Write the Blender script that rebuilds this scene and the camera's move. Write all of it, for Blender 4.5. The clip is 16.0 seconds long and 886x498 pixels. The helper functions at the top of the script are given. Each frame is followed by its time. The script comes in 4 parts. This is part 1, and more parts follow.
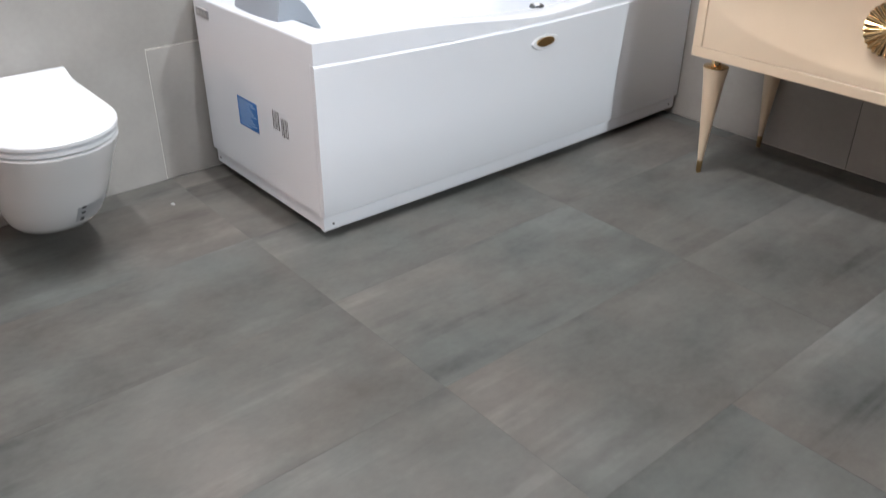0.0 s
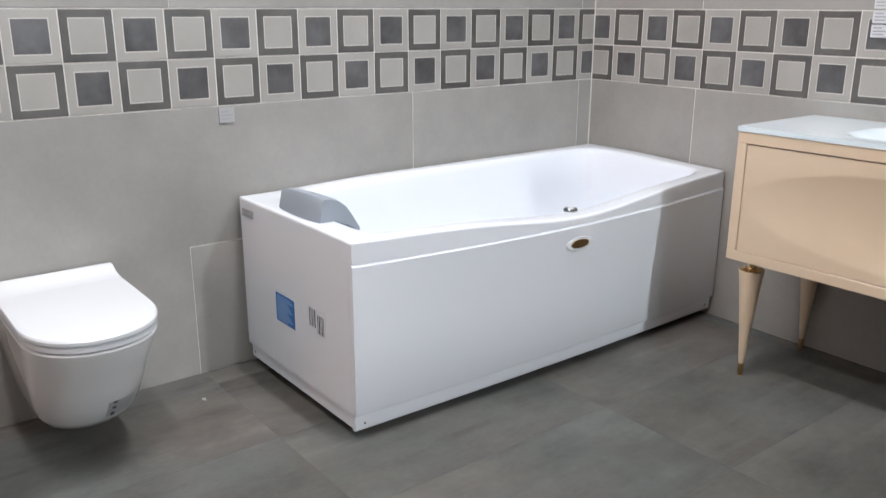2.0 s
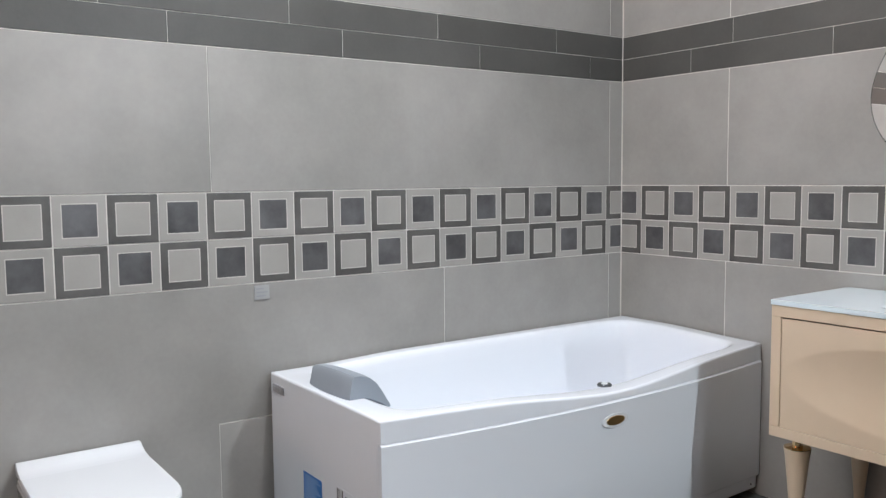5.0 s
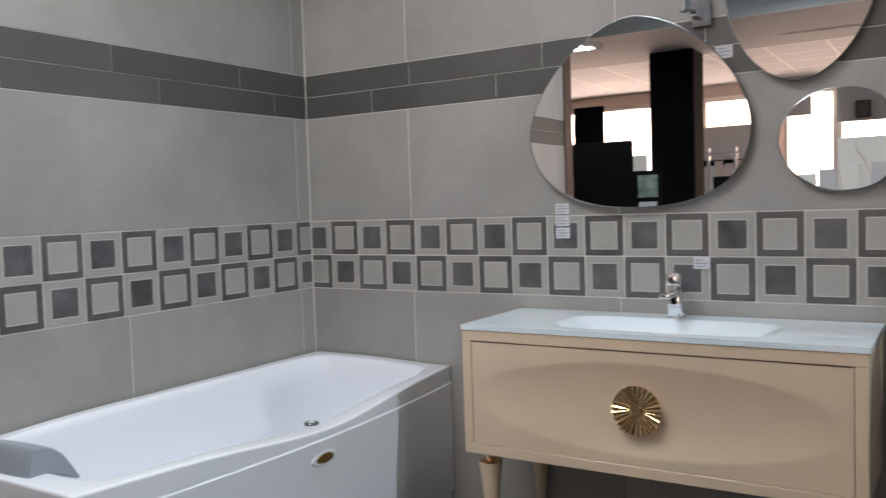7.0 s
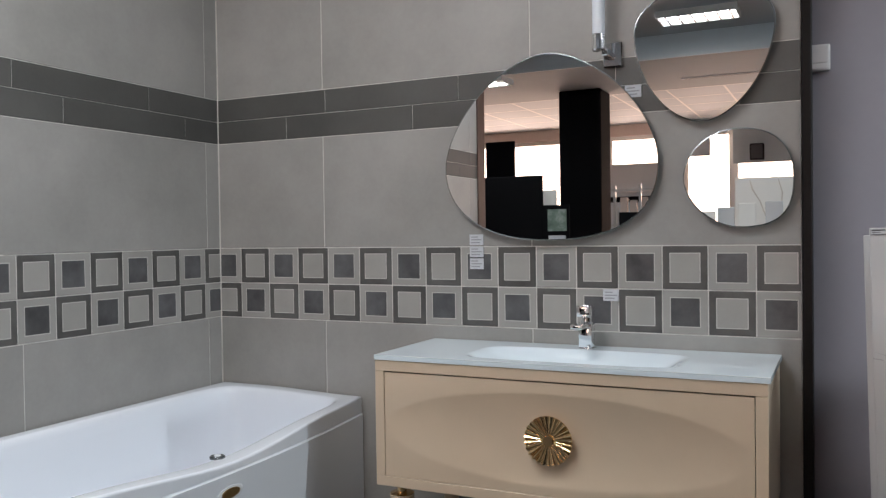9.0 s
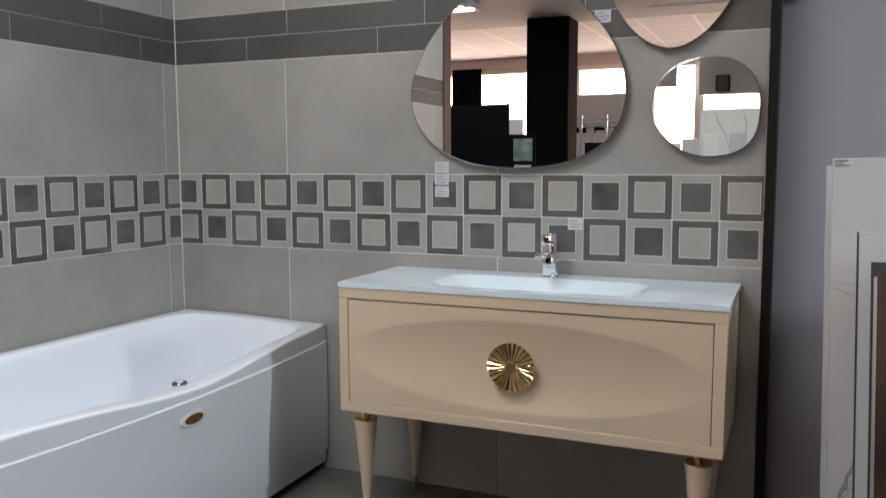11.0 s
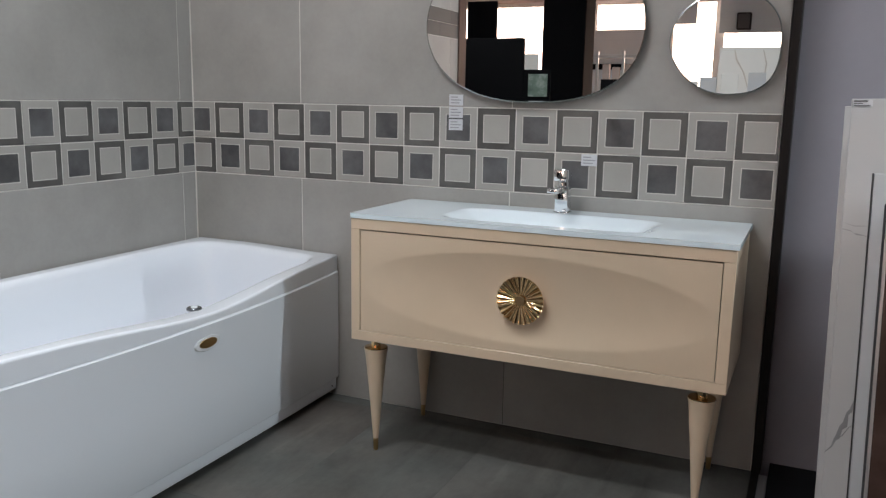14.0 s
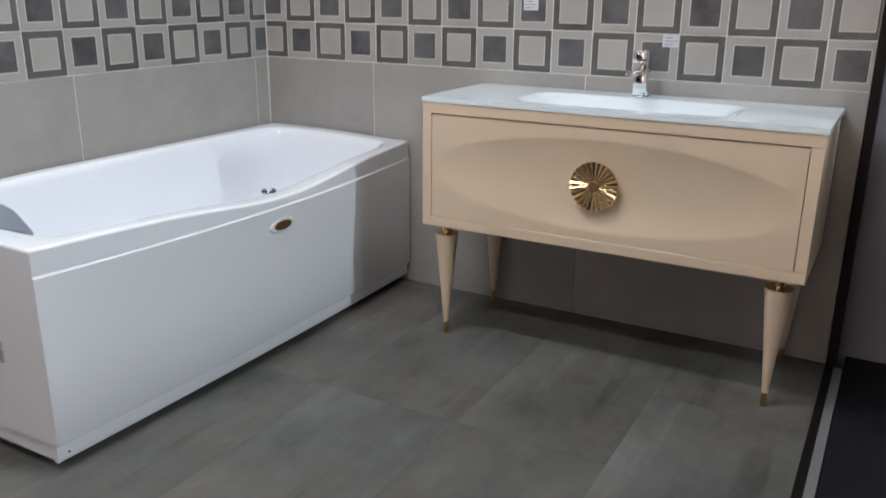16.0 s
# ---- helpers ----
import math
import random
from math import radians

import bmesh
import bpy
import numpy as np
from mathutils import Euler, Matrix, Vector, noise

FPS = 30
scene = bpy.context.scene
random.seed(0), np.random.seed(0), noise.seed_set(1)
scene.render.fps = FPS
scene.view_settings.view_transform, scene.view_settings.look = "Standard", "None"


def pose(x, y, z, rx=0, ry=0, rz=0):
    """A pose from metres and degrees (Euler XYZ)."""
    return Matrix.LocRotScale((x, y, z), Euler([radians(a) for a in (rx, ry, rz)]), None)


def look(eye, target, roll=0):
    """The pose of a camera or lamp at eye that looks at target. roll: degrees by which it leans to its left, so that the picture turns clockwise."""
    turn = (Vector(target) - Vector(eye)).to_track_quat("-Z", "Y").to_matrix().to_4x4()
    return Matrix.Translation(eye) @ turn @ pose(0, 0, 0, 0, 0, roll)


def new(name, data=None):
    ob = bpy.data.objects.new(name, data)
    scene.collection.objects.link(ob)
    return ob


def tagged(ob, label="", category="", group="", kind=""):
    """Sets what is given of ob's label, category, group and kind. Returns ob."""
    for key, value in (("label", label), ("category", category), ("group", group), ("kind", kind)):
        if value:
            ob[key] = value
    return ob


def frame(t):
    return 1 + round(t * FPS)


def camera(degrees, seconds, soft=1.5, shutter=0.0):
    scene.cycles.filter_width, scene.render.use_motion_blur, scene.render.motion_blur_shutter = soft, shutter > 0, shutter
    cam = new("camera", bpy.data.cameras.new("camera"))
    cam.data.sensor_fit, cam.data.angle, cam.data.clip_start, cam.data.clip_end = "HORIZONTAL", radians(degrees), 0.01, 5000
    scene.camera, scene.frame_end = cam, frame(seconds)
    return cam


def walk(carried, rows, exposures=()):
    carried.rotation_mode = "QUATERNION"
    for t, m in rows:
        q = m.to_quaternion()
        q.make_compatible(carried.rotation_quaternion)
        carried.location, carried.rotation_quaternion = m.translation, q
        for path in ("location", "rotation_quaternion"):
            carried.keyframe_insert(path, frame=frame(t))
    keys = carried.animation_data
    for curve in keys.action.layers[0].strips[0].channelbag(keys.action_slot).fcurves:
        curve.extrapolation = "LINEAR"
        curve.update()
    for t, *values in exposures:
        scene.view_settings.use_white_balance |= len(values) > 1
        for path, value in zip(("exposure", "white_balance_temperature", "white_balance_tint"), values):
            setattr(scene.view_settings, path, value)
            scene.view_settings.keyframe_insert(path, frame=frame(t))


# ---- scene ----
cam = camera(56.5, 16.0, soft=1.3, shutter=0.45)
PATH = [
    (0, (2.575, -2.821, 1.201), (1.25, -1.698, 0.209), 0.3),
    (0.5, (2.553, -2.822, 1.209), (1.172, -1.673, 0.329), 0.5),
    (1, (2.548, -2.82, 1.209), (1.114, -1.66, 0.434), 0.6),
    (1.5, (2.55, -2.816, 1.207), (1.077, -1.649, 0.524), 0.5),
    (1.6, (2.551, -2.815, 1.206), (1.068, -1.646, 0.548), 0.3),
    (2, (2.549, -2.809, 1.212), (1.033, -1.634, 0.645), 0.2),
    (2.5, (2.548, -2.805, 1.213), (1.007, -1.629, 0.717), 0.1),
    (3, (2.555, -2.806, 1.218), (0.995, -1.631, 0.787), -0.1),
    (3.5, (2.543, -2.799, 1.225), (0.965, -1.624, 0.862), -0.2),
    (3.7, (2.55, -2.792, 1.223), (0.962, -1.621, 0.898), -0.3),
    (5.8, (2.554, -2.801, 1.243), (0.951, -1.61, 1.132), -1.3),
    (6, (2.54, -2.8, 1.243), (0.976, -1.558, 1.133), -1.7),
    (6.5, (2.502, -2.822, 1.256), (1.184, -1.322, 1.132), -1.7),
    (7, (2.482, -2.842, 1.257), (1.421, -1.15, 1.149), -1.9),
    (7.5, (2.471, -2.848, 1.253), (1.495, -1.105, 1.166), -1.8),
    (8, (2.469, -2.847, 1.248), (1.533, -1.081, 1.186), -1.5),
    (8.5, (2.468, -2.842, 1.256), (1.565, -1.058, 1.212), -1.2),
    (8.7, (2.465, -2.842, 1.254), (1.576, -1.051, 1.219), -1.0),
    (10.8, (2.462, -2.822, 1.243), (1.669, -0.993, 1.089), -0.2),
    (11, (2.454, -2.82, 1.241), (1.664, -0.995, 1.034), -0.2),
    (11.5, (2.453, -2.826, 1.233), (1.664, -1.008, 0.968), 0.2),
    (12, (2.456, -2.835, 1.231), (1.662, -1.022, 0.946), 0.3),
    (12.5, (2.451, -2.831, 1.229), (1.656, -1.022, 0.921), 0.5),
    (13, (2.452, -2.836, 1.234), (1.657, -1.033, 0.894), 0.9),
    (13.5, (2.457, -2.832, 1.234), (1.657, -1.034, 0.875), 1.0),
    (14, (2.455, -2.836, 1.232), (1.652, -1.04, 0.872), 1.0),
    (14.5, (2.454, -2.84, 1.233), (1.65, -1.045, 0.873), 1.0),
    (15, (2.453, -2.84, 1.229), (1.641, -1.05, 0.861), 1.0),
    (15.5, (2.451, -2.827, 1.219), (1.579, -1.093, 0.736), 0.7),
    (16, (2.448, -2.83, 1.196), (1.524, -1.163, 0.588), 0.5),
]
walk(cam, [(t, look(eye, target, roll)) for t, eye, target, roll in PATH],
     [(0, 0.01, 6650, 12), (1.5, -0.16, 6650, 12), (2.5, -0.25, 6650, 12), (3.7, -0.36, 6600, 12), (6, -0.55, 6500, 10), (7, -0.82, 6500, 10), (8, -0.96, 6500, 10), (11, -0.80, 6500, 9), (15, -0.80, 6500, 9), (15.5, -0.82, 6500, 10), (16, -0.60, 6550, 11)])

# ---- world and lamps ----
world = bpy.data.worlds.new("world")
scene.world = world
world.use_nodes = True
wn = world.node_tree.nodes
wn["Background"].inputs[0].default_value = (0.75, 0.85, 1.0, 1)
wn["Background"].inputs[1].default_value = 0.35


def ceiling_lamp(x, y, z, sx, sy, watts, colour):
    """A lamp in a fixture, as long and wide as its row of tubes."""
    d = bpy.data.lights.new("lamp", "AREA")
    d.shape, d.size, d.size_y, d.energy, d.color = "RECTANGLE", sx, sy, watts, colour
    ob = new("lamp", d)
    ob.matrix_world = pose(x, y, z)
    return ob


CEIL = 3.0
NEUTRAL, COOL = (0.925, 0.956, 1.0), (0.83, 0.94, 1.0)
# (x, y, z of the underside, half length, depth of the lamp within, watts) of the louvred fixtures; the first hangs on rods
# the last is an unseen fill, added to brighten the bath's near end
FIXTURES = [(3.65, -1.05, 2.50, 0.61, -0.004, 22), (0.95, -1.50, CEIL - 0.055, 0.61, -0.004, 52), (1.44, -4.08, CEIL - 0.055, 0.31, 0.021, 14), (-0.55, -4.2, 2.60, 0.31, -0.004, 14), (5.9, -0.62, 2.45, 0.61, -0.004, 335), (1.25, -2.55, CEIL - 0.055, 0.61, -0.004, 42)]
for fx, fy, fz, fl, fd, fw in FIXTURES:
    ceiling_lamp(fx, fy, fz + fd, 2 * fl - 0.04, 0.26 if fd > 0 else 0.10, fw, COOL if fx > 5 else NEUTRAL)


# ---- materials ----
def mat(name, colour, rough=0.5, metal=0.0, grain=0.0, scale=8.0, fine=0.0, bump=0.0, per_piece=0.0, coat=0.0, stretch=(1, 1, 1), tint=None, gloss_var=0.0):
    m = bpy.data.materials.new(name)
    m.use_nodes = True
    nt = m.node_tree
    n, l = nt.nodes, nt.links
    p = n["Principled BSDF"]
    p.inputs["Base Color"].default_value = (*colour, 1)
    p.inputs["Roughness"].default_value = rough
    p.inputs["Metallic"].default_value = metal
    p.inputs["Coat Weight"].default_value = coat
    p.inputs["Coat Roughness"].default_value = 0.04
    if grain or fine or per_piece or bump:
        geo = n.new("ShaderNodeNewGeometry")
        info = n.new("ShaderNodeObjectInfo")
        shift = n.new("ShaderNodeVectorMath")
        shift.operation = "MULTIPLY_ADD"
        l.new(geo.outputs["Position"], shift.inputs[0])
        shift.inputs[1].default_value = stretch
        comb = n.new("ShaderNodeCombineXYZ")
        times = n.new("ShaderNodeMath")
        times.operation = "MULTIPLY"
        times.inputs[1].default_value = 37.0 if per_piece else 0.0
        l.new(info.outputs["Random"], times.inputs[0])
        for k in range(3):
            l.new(times.outputs[0], comb.inputs[k])
        l.new(comb.outputs[0], shift.inputs[2])
        big = n.new("ShaderNodeTexNoise")
        big.inputs["Scale"].default_value, big.inputs["Detail"].default_value, big.inputs["Roughness"].default_value = scale * 0.35, 5, 0.6
        small = n.new("ShaderNodeTexNoise")
        small.inputs["Scale"].default_value, small.inputs["Detail"].default_value = scale * 12, 3
        l.new(shift.outputs[0], big.inputs["Vector"])
        l.new(shift.outputs[0], small.inputs["Vector"])

        def centred(sock, amount):
            s = n.new("ShaderNodeMath")
            s.operation = "MULTIPLY_ADD"
            s.inputs[1].default_value, s.inputs[2].default_value = amount * 2, -amount
            l.new(sock, s.inputs[0])
            return s.outputs[0]

        def add(a, b):
            s = n.new("ShaderNodeMath")
            s.operation = "ADD"
            l.new(a, s.inputs[0])
            l.new(b, s.inputs[1])
            return s.outputs[0]

        total = add(add(centred(big.outputs["Fac"], grain * 2), centred(small.outputs["Fac"], fine)), centred(info.outputs["Random"], per_piece))
        one = n.new("ShaderNodeMath")
        one.operation = "ADD"
        one.inputs[1].default_value = 1.0
        l.new(total, one.inputs[0])
        scaled = n.new("ShaderNodeVectorMath")
        scaled.operation = "SCALE"
        scaled.inputs[0].default_value = colour
        l.new(one.outputs[0], scaled.inputs["Scale"])
        if tint:
            mix = n.new("ShaderNodeMix")
            mix.data_type = "RGBA"
            ramp = n.new("ShaderNodeMapRange")
            ramp.inputs[1].default_value, ramp.inputs[2].default_value = 0.5, 0.75
            l.new(big.outputs["Fac"], ramp.inputs[0])
            l.new(ramp.outputs[0], mix.inputs["Factor"])
            l.new(scaled.outputs[0], mix.inputs["A"])
            mix.inputs["B"].default_value = (*tint, 1)
            l.new(mix.outputs["Result"], p.inputs["Base Color"])
        else:
            l.new(scaled.outputs[0], p.inputs["Base Color"])
        if gloss_var:
            g = n.new("ShaderNodeMath")
            g.operation = "ADD"
            g.inputs[1].default_value = rough
            l.new(centred(big.outputs["Fac"], gloss_var), g.inputs[0])
            l.new(g.outputs[0], p.inputs["Roughness"])
        if bump:
            b = n.new("ShaderNodeBump")
            b.inputs["Strength"].default_value, b.inputs["Distance"].default_value = bump, 0.002
            l.new(small.outputs["Fac"], b.inputs["Height"])
            l.new(b.outputs[0], p.inputs["Normal"])
    return m


def glow(name, colour, strength):
    m = bpy.data.materials.new(name)
    m.use_nodes = True
    nt = m.node_tree
    nt.nodes.remove(nt.nodes["Principled BSDF"])
    e = nt.nodes.new("ShaderNodeEmission")
    e.inputs[0].default_value, e.inputs[1].default_value = (*colour, 1), strength
    nt.links.new(e.outputs[0], nt.nodes["Material Output"].inputs[0])
    return m


M_TILE = mat("cement_tile", (0.328, 0.316, 0.297), 0.42, grain=0.21, scale=5, fine=0.05, bump=0.06, per_piece=0.02, gloss_var=0.08)
M_DARK = mat("graphite_tile", (0.085, 0.083, 0.078), 0.42, grain=0.22, scale=8, fine=0.08, bump=0.06, per_piece=0.07, gloss_var=0.08)
M_MOSL = mat("mosaic_light", (0.36, 0.345, 0.32), 0.35, grain=0.10, scale=14, fine=0.03, per_piece=0.04)
M_MOSD = mat("mosaic_dark", (0.100, 0.096, 0.091), 0.35, grain=0.36, scale=20, fine=0.06, per_piece=0.07)
M_MOSQ = mat("mosaic_square", (0.098, 0.097, 0.100), 0.32, grain=0.50, scale=24, fine=0.06, per_piece=0.10)
M_LINE = mat("mosaic_line", (0.56, 0.54, 0.50), 0.4)
M_GROUT = mat("grout", (0.68, 0.66, 0.62), 0.9, fine=0.08, scale=30)
M_GROUTD = mat("dark_grout", (0.100, 0.101, 0.098), 0.8, grain=0.2, scale=6)
M_SHOPFLOOR = mat("black_floor_tile", (0.010, 0.0103, 0.0125), 0.75, grain=0.3, scale=4, fine=0.1, per_piece=0.15)
M_ACRYL = mat("white_acrylic", (0.84, 0.87, 0.92), 0.16, coat=0.3, fine=0.004, scale=20)
M_CERAM = mat("white_ceramic", (0.76, 0.765, 0.775), 0.10, coat=0.5)
M_LID = mat("white_plastic", (0.74, 0.755, 0.78), 0.22)
M_CREAM = mat("cream_lacquer", (0.735, 0.578, 0.418), 0.28, coat=0.25, fine=0.02, scale=30, grain=0.02)
M_GLASSTOP = mat("white_glass", (0.79, 0.865, 0.91), 0.0)
M_GLASSTOP.node_tree.nodes["Principled BSDF"].inputs["Specular IOR Level"].default_value = 0.75
M_FARWALL = mat("grey_far_wall", (0.30, 0.29, 0.28), 0.8, grain=0.05, scale=2)
M_GLASSEDGE = mat("glass_edge", (0.78, 0.88, 0.92), 0.12)
M_GOLD = mat("polished_gold", (0.86, 0.60, 0.33), 0.07, metal=1.0)
M_BRASS = mat("brushed_brass", (0.50, 0.34, 0.16), 0.30, metal=1.0)
M_CHROME = mat("chrome", (0.90, 0.91, 0.93), 0.07, metal=1.0)
M_BADGE = mat("dark_chrome", (0.16, 0.17, 0.18), 0.22, metal=0.8)
M_MIRROR = mat("mirror_silver", (0.93, 0.94, 0.94), 0.0, metal=1.0)
M_MEDGE = mat("polished_mirror_edge", (0.42, 0.44, 0.44), 0.22, metal=0.9)
M_PILLOW = mat("grey_foam", (0.285, 0.32, 0.36), 0.62, fine=0.05, scale=40, bump=0.08)
M_BLACKTRIM = mat("black_trim", (0.010, 0.008, 0.0075), 0.45, grain=0.15, scale=6)
M_BLACKTRIM.node_tree.nodes["Principled BSDF"].inputs["Specular IOR Level"].default_value = 0.15
M_STEEL = mat("steel_strip", (0.50, 0.51, 0.52), 0.35, metal=0.7, grain=0.1, scale=10)
M_PURPLE = mat("lilac_grey_paint", (0.30, 0.293, 0.332), 0.75, grain=0.05, scale=3, fine=0.03, bump=0.10)
M_WHITE = mat("white_paint", (0.78, 0.77, 0.75), 0.7, grain=0.03, scale=3)
M_GREYCEIL = mat("grey_ceiling_paint", (0.48, 0.55, 0.59), 0.8, grain=0.04, scale=2)
M_BEAM = mat("pale_blue_paint", (0.78, 0.86, 0.90), 0.7, grain=0.04, scale=2)
M_SOFFIT = mat("warm_grey_paint", (0.42, 0.47, 0.52), 0.75, grain=0.05, scale=2)
M_PINK = mat("warm_plaster", (0.60, 0.50, 0.45), 0.75, grain=0.05, scale=2)
M_BAR = mat("white_enamel", (0.92, 0.92, 0.92), 0.5)
M_CARD = mat("grey_card", (0.40, 0.40, 0.40), 0.5)
M_PAPER = mat("tag_paper", (0.62, 0.63, 0.66), 0.5)
M_INK = mat("ink", (0.05, 0.05, 0.055), 0.6)
M_BLUE = mat("blue_label", (0.012, 0.17, 0.53), 0.4)
M_BLUETXT = mat("pale_print", (0.45, 0.62, 0.84), 0.5)
M_GREYLAB = mat("silver_label", (0.34, 0.35, 0.37), 0.4)
M_BLACK = mat("black_board", (0.004, 0.004, 0.005), 0.9)
M_BLACK.node_tree.nodes["Principled BSDF"].inputs["Specular IOR Level"].default_value = 0.15
M_WARMWHITE = mat("warm_white_tile", (0.60, 0.66, 0.72), 0.7, grain=0.03, scale=3)
M_WOOD = mat("walnut_edge", (0.075, 0.042, 0.032), 0.5, grain=0.2, scale=8, stretch=(4, 4, 0.5))
M_BROWN = mat("brown_stone", (0.045, 0.027, 0.022), 0.25, grain=0.4, scale=10, tint=(0.09, 0.055, 0.045))
M_SLAB = mat("white_marble", (0.54, 0.545, 0.55), 0.25, grain=0.05, scale=3)
M_SHOPFLOOR.node_tree.nodes["Principled BSDF"].inputs["Specular IOR Level"].default_value = 0.2
M_SLABW = mat("cream_marble", (0.80, 0.77, 0.72), 0.3, grain=0.06, scale=4)
M_SLABG = mat("pale_grey_slab", (0.58, 0.605, 0.63), 0.3, grain=0.06, scale=3)
M_VEIN = mat("marble_vein", (0.27, 0.275, 0.285), 0.3, grain=0.3, scale=20)
M_VEINW = mat("warm_vein", (0.56, 0.50, 0.43), 0.3, grain=0.3, scale=20)
M_FROST = mat("frosted_tube", (0.80, 0.84, 0.90), 0.25)
M_TUBE = glow("fluorescent_tube", (1.0, 0.97, 0.92), 9.0)
M_DAY = glow("daylight_backdrop", (1.0, 0.69, 0.55), 13.5)
M_GREEN = mat("green_print", (0.20, 0.27, 0.22), 0.5, grain=0.5, scale=30, tint=(0.5, 0.5, 0.48))


def floor_material():
    """Slate-look porcelain: clouds, long streaks along the tile and fine grain."""
    m = mat("slate_floor_tile", (0.105, 0.107, 0.104), 0.38)
    n, l = m.node_tree.nodes, m.node_tree.links
    p = n["Principled BSDF"]
    p.inputs["Specular IOR Level"].default_value = 0.07
    geo, info = n.new("ShaderNodeNewGeometry"), n.new("ShaderNodeObjectInfo")

    def noise_at(scale_xyz, scale, detail, rough=0.6):
        v = n.new("ShaderNodeVectorMath")
        v.operation = "MULTIPLY_ADD"
        v.inputs[1].default_value = scale_xyz
        s = n.new("ShaderNodeVectorMath")
        s.operation = "SCALE"
        s.inputs[0].default_value = (31, 17, 9)
        l.new(info.outputs["Random"], s.inputs["Scale"])
        l.new(geo.outputs["Position"], v.inputs[0])
        l.new(s.outputs[0], v.inputs[2])
        t = n.new("ShaderNodeTexNoise")
        t.inputs["Scale"].default_value, t.inputs["Detail"].default_value, t.inputs["Roughness"].default_value = scale, detail, rough
        l.new(v.outputs[0], t.inputs["Vector"])
        return t.outputs["Fac"]

    def ramp(sock, a, b, c, d):
        r = n.new("ShaderNodeMapRange")
        for k, val in enumerate((a, b, c, d)):
            r.inputs[k + 1].default_value = val
        l.new(sock, r.inputs[0])
        return r.outputs[0]

    def op(kind, a, b):
        s = n.new("ShaderNodeMath")
        s.operation = kind
        l.new(a, s.inputs[0])
        l.new(b, s.inputs[1])
        return s.outputs[0]

    cloud = noise_at((1.0, 0.6, 1), 3.6, 7, 0.6)
    streak = noise_at((6.0, 0.42, 1), 2.0, 5, 0.55)
    grain_ = noise_at((1, 0.6, 1), 70, 2)
    light = op("MULTIPLY", ramp(streak, 0.55, 0.70, 0, 0.34), ramp(cloud, 0.42, 0.62, 0, 1))
    dark = op("MULTIPLY", ramp(streak, 0.45, 0.34, 0, -0.22), ramp(cloud, 0.60, 0.40, 0.2, 1))
    total = op("ADD", op("ADD", light, dark), op("ADD", ramp(cloud, 0.30, 0.70, 0.74, 1.30), op("ADD", ramp(grain_, 0, 1, -0.10, 0.10), ramp(info.outputs["Random"], 0, 1, -0.03, 0.03))))
    mix = n.new("ShaderNodeMix")
    mix.data_type = "RGBA"
    # tone B also carries a brownish tint of shade and reflection, put into the colour
    mix.inputs["A"].default_value, mix.inputs["B"].default_value = (0.112, 0.117, 0.111, 1), (0.128, 0.116, 0.105, 1)
    l.new(ramp(noise_at((1, 1, 1), 1.4, 3), 0.35, 0.65, 0, 1), mix.inputs["Factor"])
    sc = n.new("ShaderNodeVectorMath")
    sc.operation = "SCALE"
    l.new(mix.outputs["Result"], sc.inputs[0])
    l.new(total, sc.inputs["Scale"])
    l.new(sc.outputs[0], p.inputs["Base Color"])
    l.new(ramp(cloud, 0.3, 0.7, 0.62, 0.46), p.inputs["Roughness"])
    b = n.new("ShaderNodeBump")
    b.inputs["Strength"].default_value, b.inputs["Distance"].default_value = 0.12, 0.002
    l.new(grain_, b.inputs["Height"])
    l.new(b.outputs[0], p.inputs["Normal"])
    return m


M_FLOOR = floor_material()
M_SANDFLOOR = mat("sand_floor_tile", (0.42, 0.34, 0.29), 0.4, grain=0.1, scale=4)


# ---- mesh helpers ----
BASE = {}


def thing(name, loc, label, category, group="", kind=""):
    ob = new(name)
    ob.location = loc
    ob.empty_display_size = 0.05
    BASE[ob.name] = Vector(loc)
    return tagged(ob, label, category, group, kind)


def to_mesh(name, bm, mats, smooth=False, sharp=35):
    me = bpy.data.meshes.new(name)
    bmesh.ops.recalc_face_normals(bm, faces=bm.faces)
    bm.to_mesh(me)
    bm.free()
    for m in (mats if isinstance(mats, (list, tuple)) else [mats]):
        me.materials.append(m)
    if smooth:
        for p in me.polygons:
            p.use_smooth = True
        me.set_sharp_from_angle(angle=radians(sharp))
    return me


def part(name, bm, material, parent=None, label="", smooth=False, sharp=35):
    me = bm if isinstance(bm, bpy.types.Mesh) else to_mesh(name, bm, material, smooth, sharp)
    ob = new(name, me)
    if parent is not None:
        ob.parent = parent
        if parent.name in BASE:
            ob.matrix_parent_inverse = Matrix.Translation(-BASE[parent.name])
    if label:
        ob["label"] = label
    return ob


def box(x0, x1, y0, y1, z0, z1, bevel=0.0, bm=None, seg=1):
    own = bm is None
    b = bmesh.new()
    v = [b.verts.new((x, y, z)) for x in (x0, x1) for y in (y0, y1) for z in (z0, z1)]
    for f in ((0, 1, 3, 2), (4, 6, 7, 5), (0, 4, 5, 1), (2, 3, 7, 6), (0, 2, 6, 4), (1, 5, 7, 3)):
        b.faces.new([v[i] for i in f])
    if bevel:
        bmesh.ops.bevel(b, geom=list(b.edges), offset=bevel, segments=seg, affect="EDGES", profile=0.5)
    if own:
        return b
    return join(bm, b)


def join(bm, other):
    me = bpy.data.meshes.new("join")
    other.to_mesh(me)
    other.free()
    bm.from_mesh(me)
    bpy.data.meshes.remove(me)
    return bm


